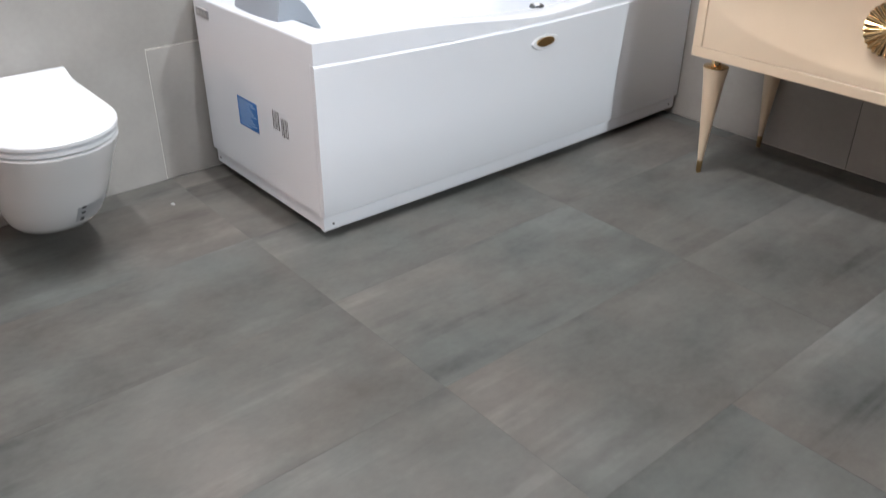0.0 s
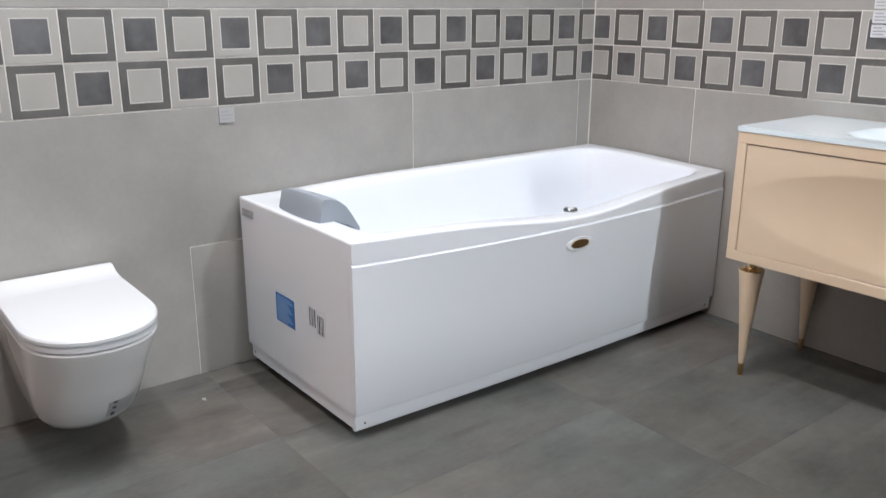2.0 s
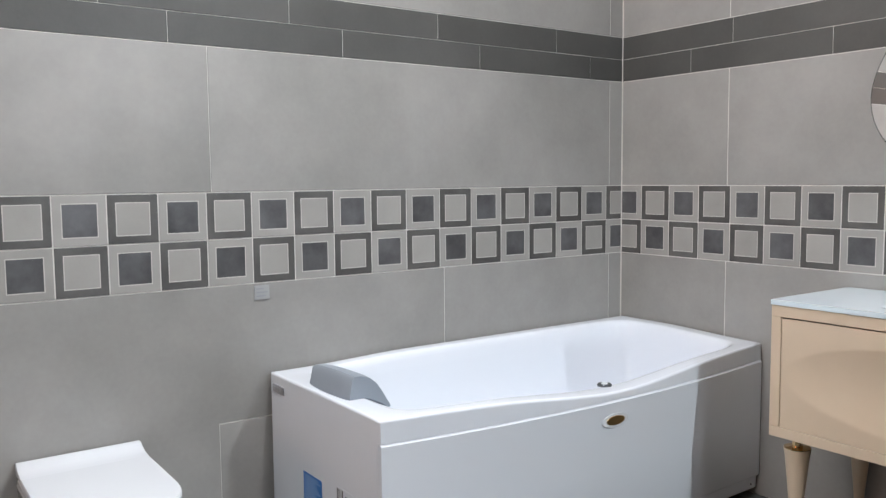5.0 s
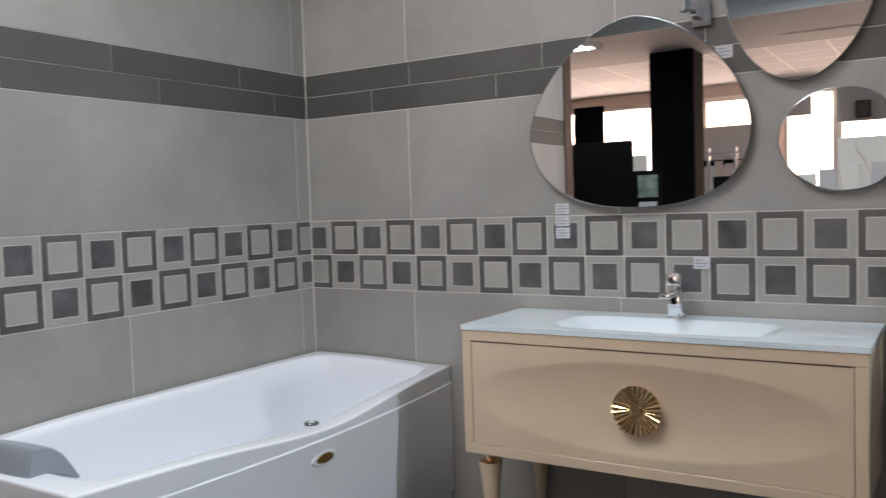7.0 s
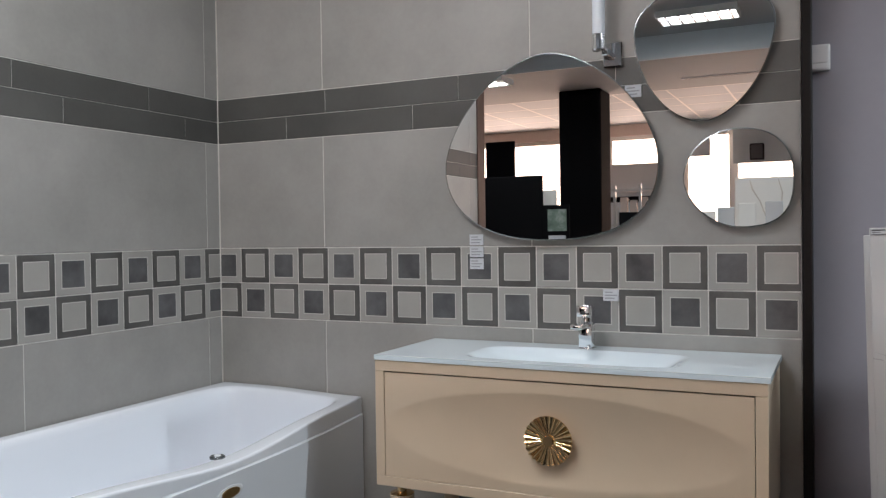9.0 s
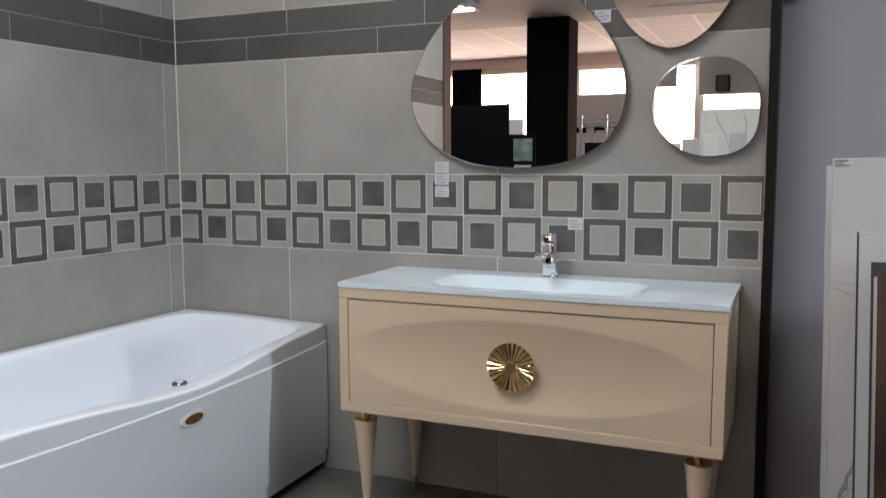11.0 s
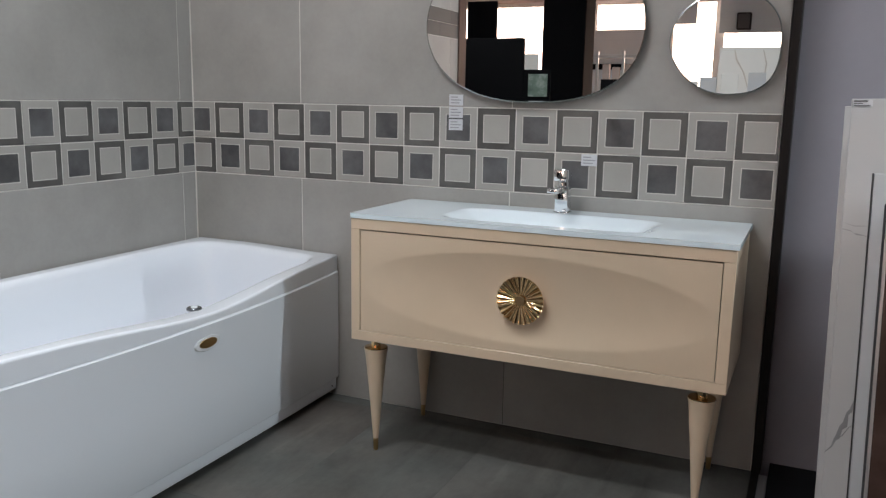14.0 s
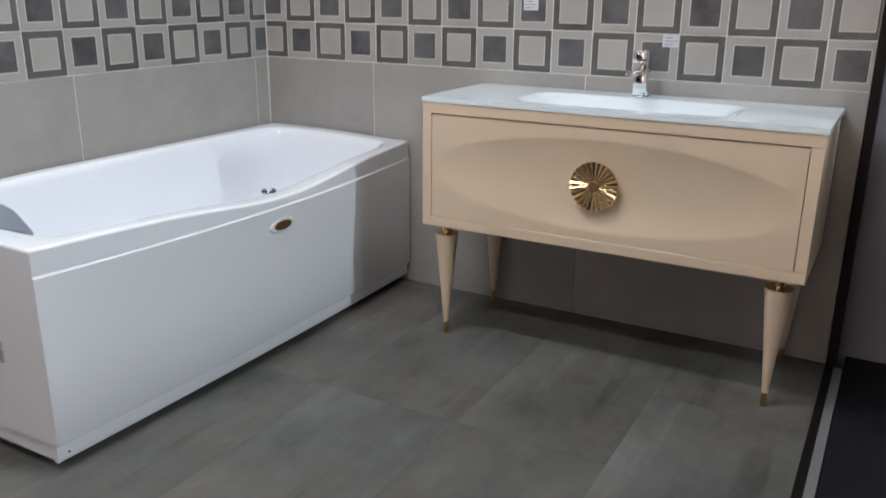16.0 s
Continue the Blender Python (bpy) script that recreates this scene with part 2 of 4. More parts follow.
def lathe(profile, centre, axis="z", seg=32):
    """Turns (radius, height) pairs round an axis through centre."""
    b = bmesh.new()
    rings = []
    for r, h in profile:
        ring = []
        for k in range(seg):
            a = 2 * math.pi * k / seg
            c, s = r * math.cos(a), r * math.sin(a)
            p = {"z": (c, s, h), "y": (c, h, s), "x": (h, c, s)}[axis]
            ring.append(b.verts.new(Vector(p) + Vector(centre)))
        rings.append(ring)
    for a, c in zip(rings, rings[1:]):
        for k in range(seg):
            b.faces.new((a[k], a[(k + 1) % seg], c[(k + 1) % seg], c[k]))
    b.faces.new(rings[0])
    b.faces.new(rings[-1])
    return b


def loft(rings, cap_start=True, cap_end=True):
    b = bmesh.new()
    vs = [[b.verts.new(p) for p in ring] for ring in rings]
    n = len(vs[0])
    for a, c in zip(vs, vs[1:]):
        for k in range(n):
            b.faces.new((a[k], a[(k + 1) % n], c[(k + 1) % n], c[k]))
    if cap_start:
        b.faces.new(vs[0])
    if cap_end:
        b.faces.new(vs[-1])
    return b


def smoothstep(a, b, x):
    t = min(max((x - a) / (b - a), 0.0), 1.0)
    return t * t * (3 - 2 * t)


# ---- structure: the stand's two walls, floor, the shop round it ----
W_TOP, LEN_A, LEN_B = 2.62, 2.92, 2.352
wall_b = tagged(part("wall_north", box(-0.12, LEN_B - 0.002, 0.0015, 0.10, 0, W_TOP), M_GROUT), "tiled display wall with pale grey cement tiles", "wall", kind="structure")
wall_a = tagged(part("wall_west", box(-0.12, -0.0015, -LEN_A, 0.0, 0, W_TOP), M_GROUT), "tiled display wall with pale grey cement tiles", "wall", kind="structure")
edge_a = tagged(part("trim_west", box(-0.125, 0.010, -LEN_A - 0.13, -LEN_A - 0.002, 0, W_TOP, 0.002), M_WOOD), "walnut end strip of the tiled wall", "trim", kind="structure")
edge_b = tagged(part("trim_north", box(LEN_B, LEN_B + 0.029, -0.014, 0.112, 0, W_TOP, 0.002), M_BLACKTRIM), "black end profile of the tiled wall", "trim", kind="structure")

floor = tagged(part("floor", box(-0.1, LEN_B, -3.42, 0.0, -0.06, -0.0008), M_GROUTD), "dark grey slate-look tiled floor", "floor", kind="structure")
strip = tagged(part("trim_floor", box(LEN_B, LEN_B + 0.024, -3.42, -0.016, -0.05, 0.004, 0.002), M_BLACKTRIM), "black floor profile along the stand's edge", "trim", kind="structure")
strip2 = tagged(part("trim_steel", box(LEN_B + 0.025, LEN_B + 0.052, -3.42, -0.018, -0.05, 0.001, 0.001), M_STEEL), "dull steel floor strip beside the black profile", "trim", kind="structure")
shop_floor = tagged(part("floor_shop", box(-5, 8, -9.8, 2.0, -0.14, -0.065), M_SHOPFLOOR), "dark shop floor", "floor", kind="structure")
tagged(part("floor_aisle", box(LEN_B + 0.054, 8, -5.4, 0.112, -0.064, -0.006), M_SHOPFLOOR), "black tiled aisle floor beside the stand", "floor", kind="structure")
tagged(part("floor_back", box(-5, LEN_B + 0.052, -5.4, -3.424, -0.064, -0.006), M_SHOPFLOOR), "black tiled shop floor behind the stand", "floor", kind="structure")
tagged(part("floor_sand", box(-5, 8, -9.8, -5.404, -0.0645, -0.0065), M_SANDFLOOR), "sand-coloured tiled floor at the back of the shop", "floor", kind="structure")
tagged(part("wall_lilac", box(LEN_B + 0.02, 8.0, 0.115, 0.2, -0.06, CEIL), M_PURPLE), "plain lilac-grey painted wall", "wall", kind="structure")
tagged(part("wall_behind", box(-5.0, LEN_B + 0.018, 0.7, 0.8, -0.06, CEIL), M_PURPLE), "plain painted wall", "wall", kind="structure")
tagged(part("wall_far_west", box(-5.1, -5.0, -9.8, 0.8, -0.06, CEIL), M_FARWALL), "plain grey wall", "wall", kind="structure")
tagged(part("wall_far_east", box(8.0, 8.1, -9.8, 0.2, -0.06, CEIL), M_FARWALL), "plain grey wall", "wall", kind="structure")
tagged(part("ceiling", box(-5.0, 8.0, -7.0, 0.8, CEIL, CEIL + 0.1), M_GREYCEIL), "grey painted ceiling", "ceiling", kind="structure")
tagged(part("trim_beam", box(-5.0, 8.0, -4.77, -4.75, 2.79, CEIL), M_BEAM), "pale blue-grey upright face of the soffit", "beam", kind="structure")
tagged(part("ceiling_soffit", box(-5.0, 8.0, -6.5, -4.772, 2.80, CEIL), M_SOFFIT), "plain warm grey soffit", "ceiling", kind="structure")
slot = thing("slot_diffuser", (1.5, -5.9, 2.80), "long pale slot diffuser in the soffit", "air diffuser")
part("frame", box(1.0, 2.0, -5.935, -5.865, 2.792, 2.7995, 0.002), M_WARMWHITE, slot)
part("slot", box(1.03, 1.97, -5.908, -5.892, 2.7905, 2.7918), M_INK, slot, "dark slot")

# suspended tile ceiling over the back of the shop
tagged(part("ceiling_tiles", box(-5.0, 8.0, -9.8, -6.502, 2.834, 2.9), M_WARMWHITE), "suspended ceiling of warm white tiles", "ceiling", kind="structure")
bm = bmesh.new()
for i in range(21):
    box(-4.9 + 0.62 * i, -4.9 + 0.62 * i + 0.024, -9.4, -6.51, 2.832, 2.8335, 0, bm)
for j in range(5):
    box(-5.0, 8.0, -9.2 + 0.62 * j, -9.2 + 0.62 * j + 0.024, 2.8318, 2.8333, 0, bm)
tagged(part("trim_ceiling_grid", bm, M_BAR), "white bars of the suspended ceiling", "ceiling grid", kind="structure")

# shop front: piers, sill, lintel and glazing bars before the daylight
WY = -9.4
tagged(part("wall_shopfront", box(-5, 8, WY - 0.15, WY, -0.06, 0.5), M_PINK), "warm plaster parapet under the shop windows", "wall", kind="structure")
tagged(part("wall_lintel", box(-5, 8, WY - 0.15, WY, 2.66, 2.825), M_PINK), "warm plaster lintel over the shop windows", "wall", kind="structure")
for i, (x0, x1) in enumerate(((-5, -3.4), (-0.95, -0.68), (0.25, 0.42), (2.6, 8.0))):
    tagged(part(f"wall_pier_{i + 1}", box(x0, x1, WY - 0.15, WY + 0.02, 0.5, 2.66), M_PINK), "warm plaster pier between shop windows", "wall", kind="structure")
for i, (x0, x1) in enumerate(((-3.4, -0.95), (-0.68, 0.25), (0.42, 1.10), (1.10, 2.6))):
    win = tagged(part(f"window_{i + 1}", box(x0, x1, WY - 0.10, WY - 0.06, 0.5, 0.56), M_WHITE), "tall shop window with pale frame", "window", kind="structure")
    part("frame", box(x0, x1, WY - 0.10, WY - 0.06, 2.60, 2.66), M_WHITE, win)
    for x in (x0, x1 - 0.06):
        part("frame", box(x, x + 0.06, WY - 0.10, WY - 0.06, 0.56, 2.60), M_WHITE, win)
tagged(part("backdrop", box(-7, 10, -11.6, -11.5, -1, 5), M_DAY), "bright hazy daylight outside the shop windows", "backdrop", kind="structure")

tagged(part("wall_fascia", box(1.11, 2.6, WY + 0.022, WY + 0.10, 2.17, 2.826), M_GREYCEIL), "grey fascia over the wide window", "wall", kind="structure")
tagged(part("wall_blind", box(0.42, 0.80, WY + 0.022, WY + 0.06, 2.30, 2.826), M_SOFFIT), "grey raised blind at the top of a shop window", "blind", kind="structure")
panel = thing("hanging_speaker", (1.42, WY + 0.12, 2.30), "small black loudspeaker on the grey fascia", "loudspeaker")
part("case", box(1.34, 1.52, WY + 0.1005, WY + 0.22, 2.20, 2.42, 0.01), M_BLACK, panel)
part("grille", box(1.355, 1.505, WY + 0.2205, WY + 0.226, 2.215, 2.405, 0.002), M_INK, panel)
column = tagged(part("column", box(-0.34, 0.13, -6.40, -6.0, -0.06, 2.799, 0.01), M_BLACK), "square black column in the shop", "column", kind="structure")

# wall tiles: rows of (z0, z1, first joint, width)
TH = 0.0014


def tile_box(u0, u1, z0, z1, g):
    """A wall tile, front face at y = 0, with a fine chamfer."""
    b = bmesh.new()
    c = 0.0006
    ring0 = [b.verts.new(p) for p in ((u0 + g, TH, z0 + g), (u1 - g, TH, z0 + g), (u1 - g, TH, z1 - g), (u0 + g, TH, z1 - g))]
    ring1 = [b.verts.new((v.co.x, c, v.co.z)) for v in ring0]
    ring2 = [b.verts.new((v.co.x + c * sx, 0, v.co.z + c * sz)) for v, (sx, sz) in zip(ring0, ((1, 1), (-1, 1), (-1, -1), (1, -1)))]
    for r, s in ((ring0, ring1), (ring1, ring2)):
        for k in range(4):
            b.faces.new((r[k], r[(k + 1) % 4], s[(k + 1) % 4], s[k]))
    b.faces.new(ring2)
    return b


def wall_piece(name, me, wall, u):
    """Hangs a piece on a wall: u is the near-corner end of the piece along the wall."""
    ob = new(name, me)
    ob.parent = wall
    if wall is wall_b:
        ob.location = (u, 0, 0)
    else:
        ob.matrix_basis = pose(0, -u, 0, 0, 0, 90)
    return ob


def rows_of(first, width, start, end):
    cuts, u = [start], first
    while u < end - 0.01:
        if u > start + 0.01:
            cuts.append(u)
        u += width
    return list(zip(cuts, cuts[1:] + [end]))


G = 0.0020
SHARED = {}
for wall, length, first, t1, t2 in ((wall_b, LEN_B - 0.002, 0.549, 0.562, 0.366), (wall_a, LEN_A, 0.079, 0.398, 0.20)):
    for z0, z1, start, width, m, nm in ((0.0, 0.45, first, 0.90, M_TILE, "tile"), (0.45, 0.90, first, 0.90, M_TILE, "tile"), (1.20, 1.656, first, 0.90, M_TILE, "tile"),
                                        (1.656, 1.752, t2, 0.60, M_DARK, "border_tile"), (1.752, 1.848, t1, 0.60, M_DARK, "border_tile"), (1.848, 2.30, first, 0.90, M_TILE, "tile"), (2.30, W_TOP, first, 0.90, M_TILE, "tile")):
        for u0, u1 in rows_of(start, width, 0.002, length):
            if wall is wall_a and z0 in (1.20, 1.848, 2.30) and 0.07 < u0 < 1.8:
                # one long panel between the corner strip and the second joint
                if u0 > 0.5:
                    continue
                u1 = 1.8812
            if wall is wall_b and z0 == 0.45:
                continue
            if wall is wall_b and z0 == 0.0:
                z1 = 0.90
            if wall is wall_a and ((z0 == 0.45 and u0 > 0.9) or (z0 == 0.0 and u0 > 1.8)):
                continue
            key = (round(u1 - u0, 3), z0, z1)
            if key not in SHARED:
                SHARED[key] = to_mesh(nm, tile_box(0, u1 - u0, z0, z1, G if m is M_TILE else 0.0010), m)
            wall_piece(nm, SHARED[key], wall, u0 if wall is wall_b else u1)

tagged(part("trim_open_joint", box(1.4478, 1.4502, 0.0002, 0.0014, 0.002, 0.62), M_INK), "dark unfilled joint between two wall tiles", "joint", kind="structure")
# panel cut round the lower tile, where no joint shows
bm = box(0, LEN_A - 0.979 - G, 0, TH, 0.45 + G, 0.90 - G)
box(0, LEN_A - 1.8795, 0, TH, 0.0, 0.45 + G, 0, bm)
wall_piece("tile", to_mesh("tile", bm, M_TILE), wall_a, LEN_A)

# patterned band: two rows of 15 cm squares, framed dark and framed light by turns
SQ = 0.15


def mosaic(kind, z0, lo, hi):
    """One square of the band, of which the stretch lo to hi stands on the wall."""
    frame_w, line = 0.0245, 0.0030
    mats = [M_MOSD, M_LINE, M_MOSL] if kind == "dark" else [M_MOSL, M_LINE, M_MOSQ]
    g = 0.0021
    cuts = [g, frame_w, frame_w + line, SQ - frame_w - line, SQ - frame_w, SQ - g]
    ring = [0, 1, 2, 1, 0]
    b = bmesh.new()
    for i in range(5):
        x0, x1 = max(cuts[i], lo + g), min(cuts[i + 1], hi - g)
        if x1 - x0 < 1e-4:
            continue
        for k in range(5):
            f = b.faces.new([b.verts.new(p) for p in ((x0, 0, z0 + cuts[k]), (x1, 0, z0 + cuts[k]), (x1, 0, z0 + cuts[k + 1]), (x0, 0, z0 + cuts[k + 1]))])
            f.material_index = min(ring[i], ring[k])
    x0, x1 = max(g, lo + g), min(SQ - g, hi - g)
    rim = [(x0, z0 + g), (x1, z0 + g), (x1, z0 + SQ - g), (x0, z0 + SQ - g)]
    for (xa, za), (xb, zb) in zip(rim, rim[1:] + rim[:1]):
        b.faces.new([b.verts.new(p) for p in ((xa, 0, za), (xb, 0, zb), (xb, TH, zb), (xa, TH, za))])
    bmesh.ops.remove_doubles(b, verts=b.verts, dist=1e-5)
    return to_mesh("mosaic_tile", b, mats)


MOS = {}
for wall, length, first, turn in ((wall_b, LEN_B - 0.002, 0.115, 0), (wall_a, LEN_A, 0.098, 1)):
    for row, z0 in ((0, 1.05), (1, 0.90)):
        for k in range(-1, 21):
            u0 = first + SQ * k
            lo, hi = max(0.002 - u0, 0), min(length - u0, SQ)
            if hi - lo < 0.01:
                continue
            kind = "dark" if (k + row + turn) % 2 == 0 else "light"
            if wall is wall_a:
                lo, hi = SQ - hi, SQ - lo
            key = (kind, row, round(lo, 3), round(hi, 3))
            if key not in MOS:
                MOS[key] = mosaic(kind, z0, lo, hi)
            wall_piece("mosaic_tile", MOS[key], wall, u0 if wall is wall_b else u0 + SQ)

# floor tiles, 45 x 90 cm
xs = [0.002, 0.105, 0.555, 1.005, 1.458, 1.908, LEN_B - 0.002]
FT = {}
for i, (x0, x1) in enumerate(zip(xs, xs[1:])):
    y = -0.965 + (0.45 if i == 5 else 0.0)
    cuts = [-0.003] + [c for c in (y + 0.9, y, y - 0.9, y - 1.8, y - 2.7) if -3.3 < c < -0.05] + [-3.418]
    for y1, y0 in zip(cuts, cuts[1:]):
        key = (round(x1 - x0, 3), round(y1 - y0, 3))
        if key not in FT:
            FT[key] = to_mesh("floor_tile", box(0.0003, x1 - x0 - 0.0003, 0.0003, y1 - y0 - 0.0003, -0.0006, 0.0, 0.0002), M_FLOOR)
        ob = new("floor_tile", FT[key])
        ob.parent, ob.location = floor, (x0, y0, 0)


# ---- bath ----
def bath():
    root = thing("bathtub", (0.37, -0.86, 0), "white acrylic bathtub with bowed front panel against the tiled corner", "bathtub")
    X0, X1, Y0, Y1 = 0.014, 0.72, -1.705, -0.008

    def bow(y):
        return 0.066 * math.sin(math.pi * min(max(y / -1.705, 0), 1)) ** 0.9

    def dip(y):
        return 0.040 * math.exp(-(((y + 0.85) / 0.36) ** 2))

    def lift(x, y):
        """The rim climbs a little towards the corner of the walls."""
        return 0.013 * smoothstep(0.70, 0.25, x) * smoothstep(-1.62, -1.15, y)

    def ring(cx, cy, hx, hy, n, z, dipped=1.0, bowed=1.0, count=24):
        pts = []
        sides = [(1, -1 + 2 * k / count) for k in range(count)] + [(1 - 2 * k / count, 1) for k in range(count)]
        sides += [(-1, 1 - 2 * k / count) for k in range(count)] + [(-1 + 2 * k / count, -1) for k in range(count)]
        for u, v in sides:
            s = (abs(u) ** n + abs(v) ** n) ** (-1 / n)
            x, y = cx + u * s * hx, cy + v * s * hy
            w = smoothstep(-0.2, 0.9, u * s)
            xx = x + bow(y) * w * bowed
            pts.append((xx, y, z - dip(y) * w * dipped + lift(xx, y) * smoothstep(0.40, 0.59, z)))
        return pts

    ox, oy, ohx, ohy = (X0 + X1) / 2, (Y0 + Y1) / 2, (X1 - X0) / 2, (Y1 - Y0) / 2
    ix, iy, ihx, ihy = 0.377, -0.845, 0.303, 0.765
    rings = [ring(ox, oy, ohx - 0.03, ohy - 0.03, 300, 0.5365, 0), ring(ox, oy, ohx, ohy, 300, 0.5365, 0), ring(ox, oy, ohx, ohy, 300, 0.545, 0.2), ring(ox, oy, ohx, ohy, 300, 0.5925), ring(ox, oy, ohx, ohy, 300, 0.5955),
             ring(ox, oy, ohx - 0.0018, ohy - 0.0014, 300, 0.5990), ring(ox, oy, ohx - 0.0055, ohy - 0.0035, 300, 0.601), ring(ox, oy, ohx - 0.012, ohy - 0.010, 300, 0.6014)]
    for out, drop in ((0.018, 0.0), (0.011, 0.0010), (0.005, 0.0034), (0.0, 0.0080), (-0.004, 0.0150), (-0.007, 0.0250)):
        rings.append(ring(ix, iy, ihx + out, ihy + out, 10, 0.6012 - drop, 1, 0.40))
    for k in range(1, 15):
        s = k / 14
        inset = 0.007 + 0.030 * s + 0.150 * s ** 4
        rings.append(ring(ix, iy + 0.03 * s * s, ihx - inset, ihy - inset - 0.05 * s * s, 10 - 5.5 * s, 0.5762 - 0.42 * (1 - (1 - s) ** 1.25), (1 - s) ** 2, 0.40 * (1 - s)))
    part("tub", loft(rings, cap_start=False), M_ACRYL, root, smooth=True, sharp=70)

    def sheet(z0, z1, inset, thick, y0, y1):
        sec = []
        for k in range(29):
            y = y0 + (y1 - y0) * k / 28
            b0 = bow(y) * (0.12 + 0.88 * (z0 / 0.535)) - inset
            b1 = bow(y) * (0.12 + 0.88 * (z1 / 0.535)) - inset
            r = 0.006 if z1 > 0.2 else 0.004
            sec.append([(X1 + b0 - thick, y, z0), (X1 + b0 - r * 0.5, y, z0), (X1 + b0, y, z0 + r), (X1 + (b0 + b1) / 2, y, (z0 + z1) / 2), (X1 + b1, y, z1 - r), (X1 + b1 - r, y, z1), (X1 + b1 - thick, y, z1)])
        return loft(sec)

    part("front_panel", sheet(0.082, 0.5352, -0.0035, 0.020, Y0 + 0.0005, Y1), M_ACRYL, root, smooth=True)
    kick = part("kick_strip", sheet(0.030, 0.078, 0.009, 0.016, Y0 + 0.004, Y1), M_ACRYL, root, smooth=True)
    for y in (Y0 + 0.035, Y1 - 0.035):
        part("screw", lathe([(0.003, 0), (0.003, 0.003)], (X1 + bow(y) * 0.2 - 0.009, y, 0.050), "x", 10), M_INK, kick)
    part("end_panel", box(X0 + 0.006, X1 - 0.0167, Y0, Y0 + 0.018, 0.082, 0.5364), M_ACRYL, root)
    kick2 = part("kick_strip", box(X0 + 0.012, X1 - 0.022, Y0 + 0.008, Y0 + 0.018, 0.030, 0.078, 0.002), M_ACRYL, root)
    part("screw", lathe([(0.003, 0), (0.003, 0.003)], (0.05, Y0 + 0.0055, 0.050), "y", 10), M_INK, kick2)
    part("tray", box(0.06, 0.66, -1.62, -0.08, 0.09, 0.13, 0.01), M_BLACK, root)
    for x in (0.12, 0.62):
        for y in (-1.55, -0.85, -0.15):
            part("foot", lathe([(0.022, 0.0), (0.022, 0.012), (0.008, 0.016), (0.008, 0.095)], (x, y, 0), "z", 14), M_BLACK, root)
    # oval badge
    by = -0.879
    bx = X1 + bow(by) * (0.12 + 0.88 * 0.47 / 0.535)

    def oval(a, c, d0, d1, z):
        b = lathe([(1.0, d0), (1.0, d1 - 0.003), (0.93, d1)], (0, 0, 0), "x", 36)
        for v in b.verts:
            v.co = Vector((bx + v.co.x, by + v.co.y * a, z + v.co.z * c))
        return b

    badge = part("badge", oval(0.060, 0.024, -0.004, 0.008, 0.470), M_LID, root, "white oval badge holder", True)
    part("badge_plate", oval(0.042, 0.0155, 0.0, 0.0105, 0.471), M_BRASS, badge, "bronze oval plate", True)
    # chrome button on the front deck
    button = part("button", lathe([(0.024, 0), (0.024, 0.005), (0.021, 0.008), (0.013, 0.008)], (0.708, -0.848, 0.5605), "z", 28), M_BADGE, root, "round dark chrome button with a pale cap", True)
    part("button_cap", lathe([(0.011, 0.0), (0.011, 0.009), (0.009, 0.011)], (0.708, -0.848, 0.5605), "z", 20), M_LID, button, smooth=True)
    # stickers on the end panel
    lab = part("blue_sticker", box(0.252, 0.375, Y0 - 0.0012, Y0 - 0.0002, 0.238, 0.333), M_BLUE, root, "blue instruction sticker with pale lines")
    for k in range(11):
        part("print_line", box(0.262, 0.330 + 0.035 * ((k * 7) % 4) / 3, Y0 - 0.0018, Y0 - 0.0013, 0.2445 + 0.0078 * k, 0.2470 + 0.0078 * k), M_BLUETXT, lab)
    bar = part("barcode_sticker", box(0.470, 0.568, Y0 - 0.0012, Y0 - 0.0002, 0.280, 0.350), M_ACRYL, root, "white barcode sticker")
    for x0, z0, z1, widths in ((0.473, 0.288, 0.346, (4, 2, 3, 2, 5)), (0.522, 0.276, 0.334, (3, 5, 2, 4, 2))):
        x = x0
        for wdt in widths:
            part("bar", box(x, x + wdt * 0.0010, Y0 - 0.0018, Y0 - 0.0013, z0, z1), M_INK, bar)
            x += wdt * 0.0010 + 0.0050
    plate = part("name_plate", box(0.040, 0.120, Y0 - 0.004, Y0 + 0.0002, 0.5415, 0.5685, 0.001), M_GREYLAB, root, "small grey plate")
    for k in range(3):
        part("print_bar", box(0.048 + 0.022 * k, 0.064 + 0.022 * k, Y0 - 0.0052, Y0 - 0.0042, 0.550, 0.562), M_STEEL, plate)


bath()

# headrest on the bath's deck: a thick block that hangs over the inner edge
root = thing("bath_headrest", (0.36, -1.55, 0.60), "grey moulded foam headrest lying on the bath rim", "headrest")
prof = [(-1.676, 0.602), (-1.664, 0.657), (-1.656, 0.665), (-1.636, 0.665), (-1.606, 0.657), (-1.580, 0.638), (-1.560, 0.612), (-1.530, 0.562), (-1.536, 0.557), (-1.565, 0.577), (-1.596, 0.592), (-1.620, 0.602)]
secs = []
for k in range(15):
    t = k / 14
    x = 0.240 + 0.257 * t
    s = math.sin(math.pi * t)
    e = 1.0 - 0.05 * (abs(2 * t - 1) ** 6)
    secs.append([(x, -1.60 + (y + 1.60) * e - 0.008 * s * (1 if y < -1.6 else 0), 0.602 + (z - 0.602) * (e + 0.10 * s - 0.05 + (0.16 * t if z > 0.602 else 0.0))) for y, z in prof])
bm = loft(secs)
bmesh.ops.bevel(bm, geom=[e for e in bm.edges if e.is_manifold and e.calc_face_angle(0) > 0.9], offset=0.005, segments=2, affect="EDGES")
part("cushion", bm, M_PILLOW, root, smooth=True)


# ---- wall-hung toilet ----
TY = -2.304


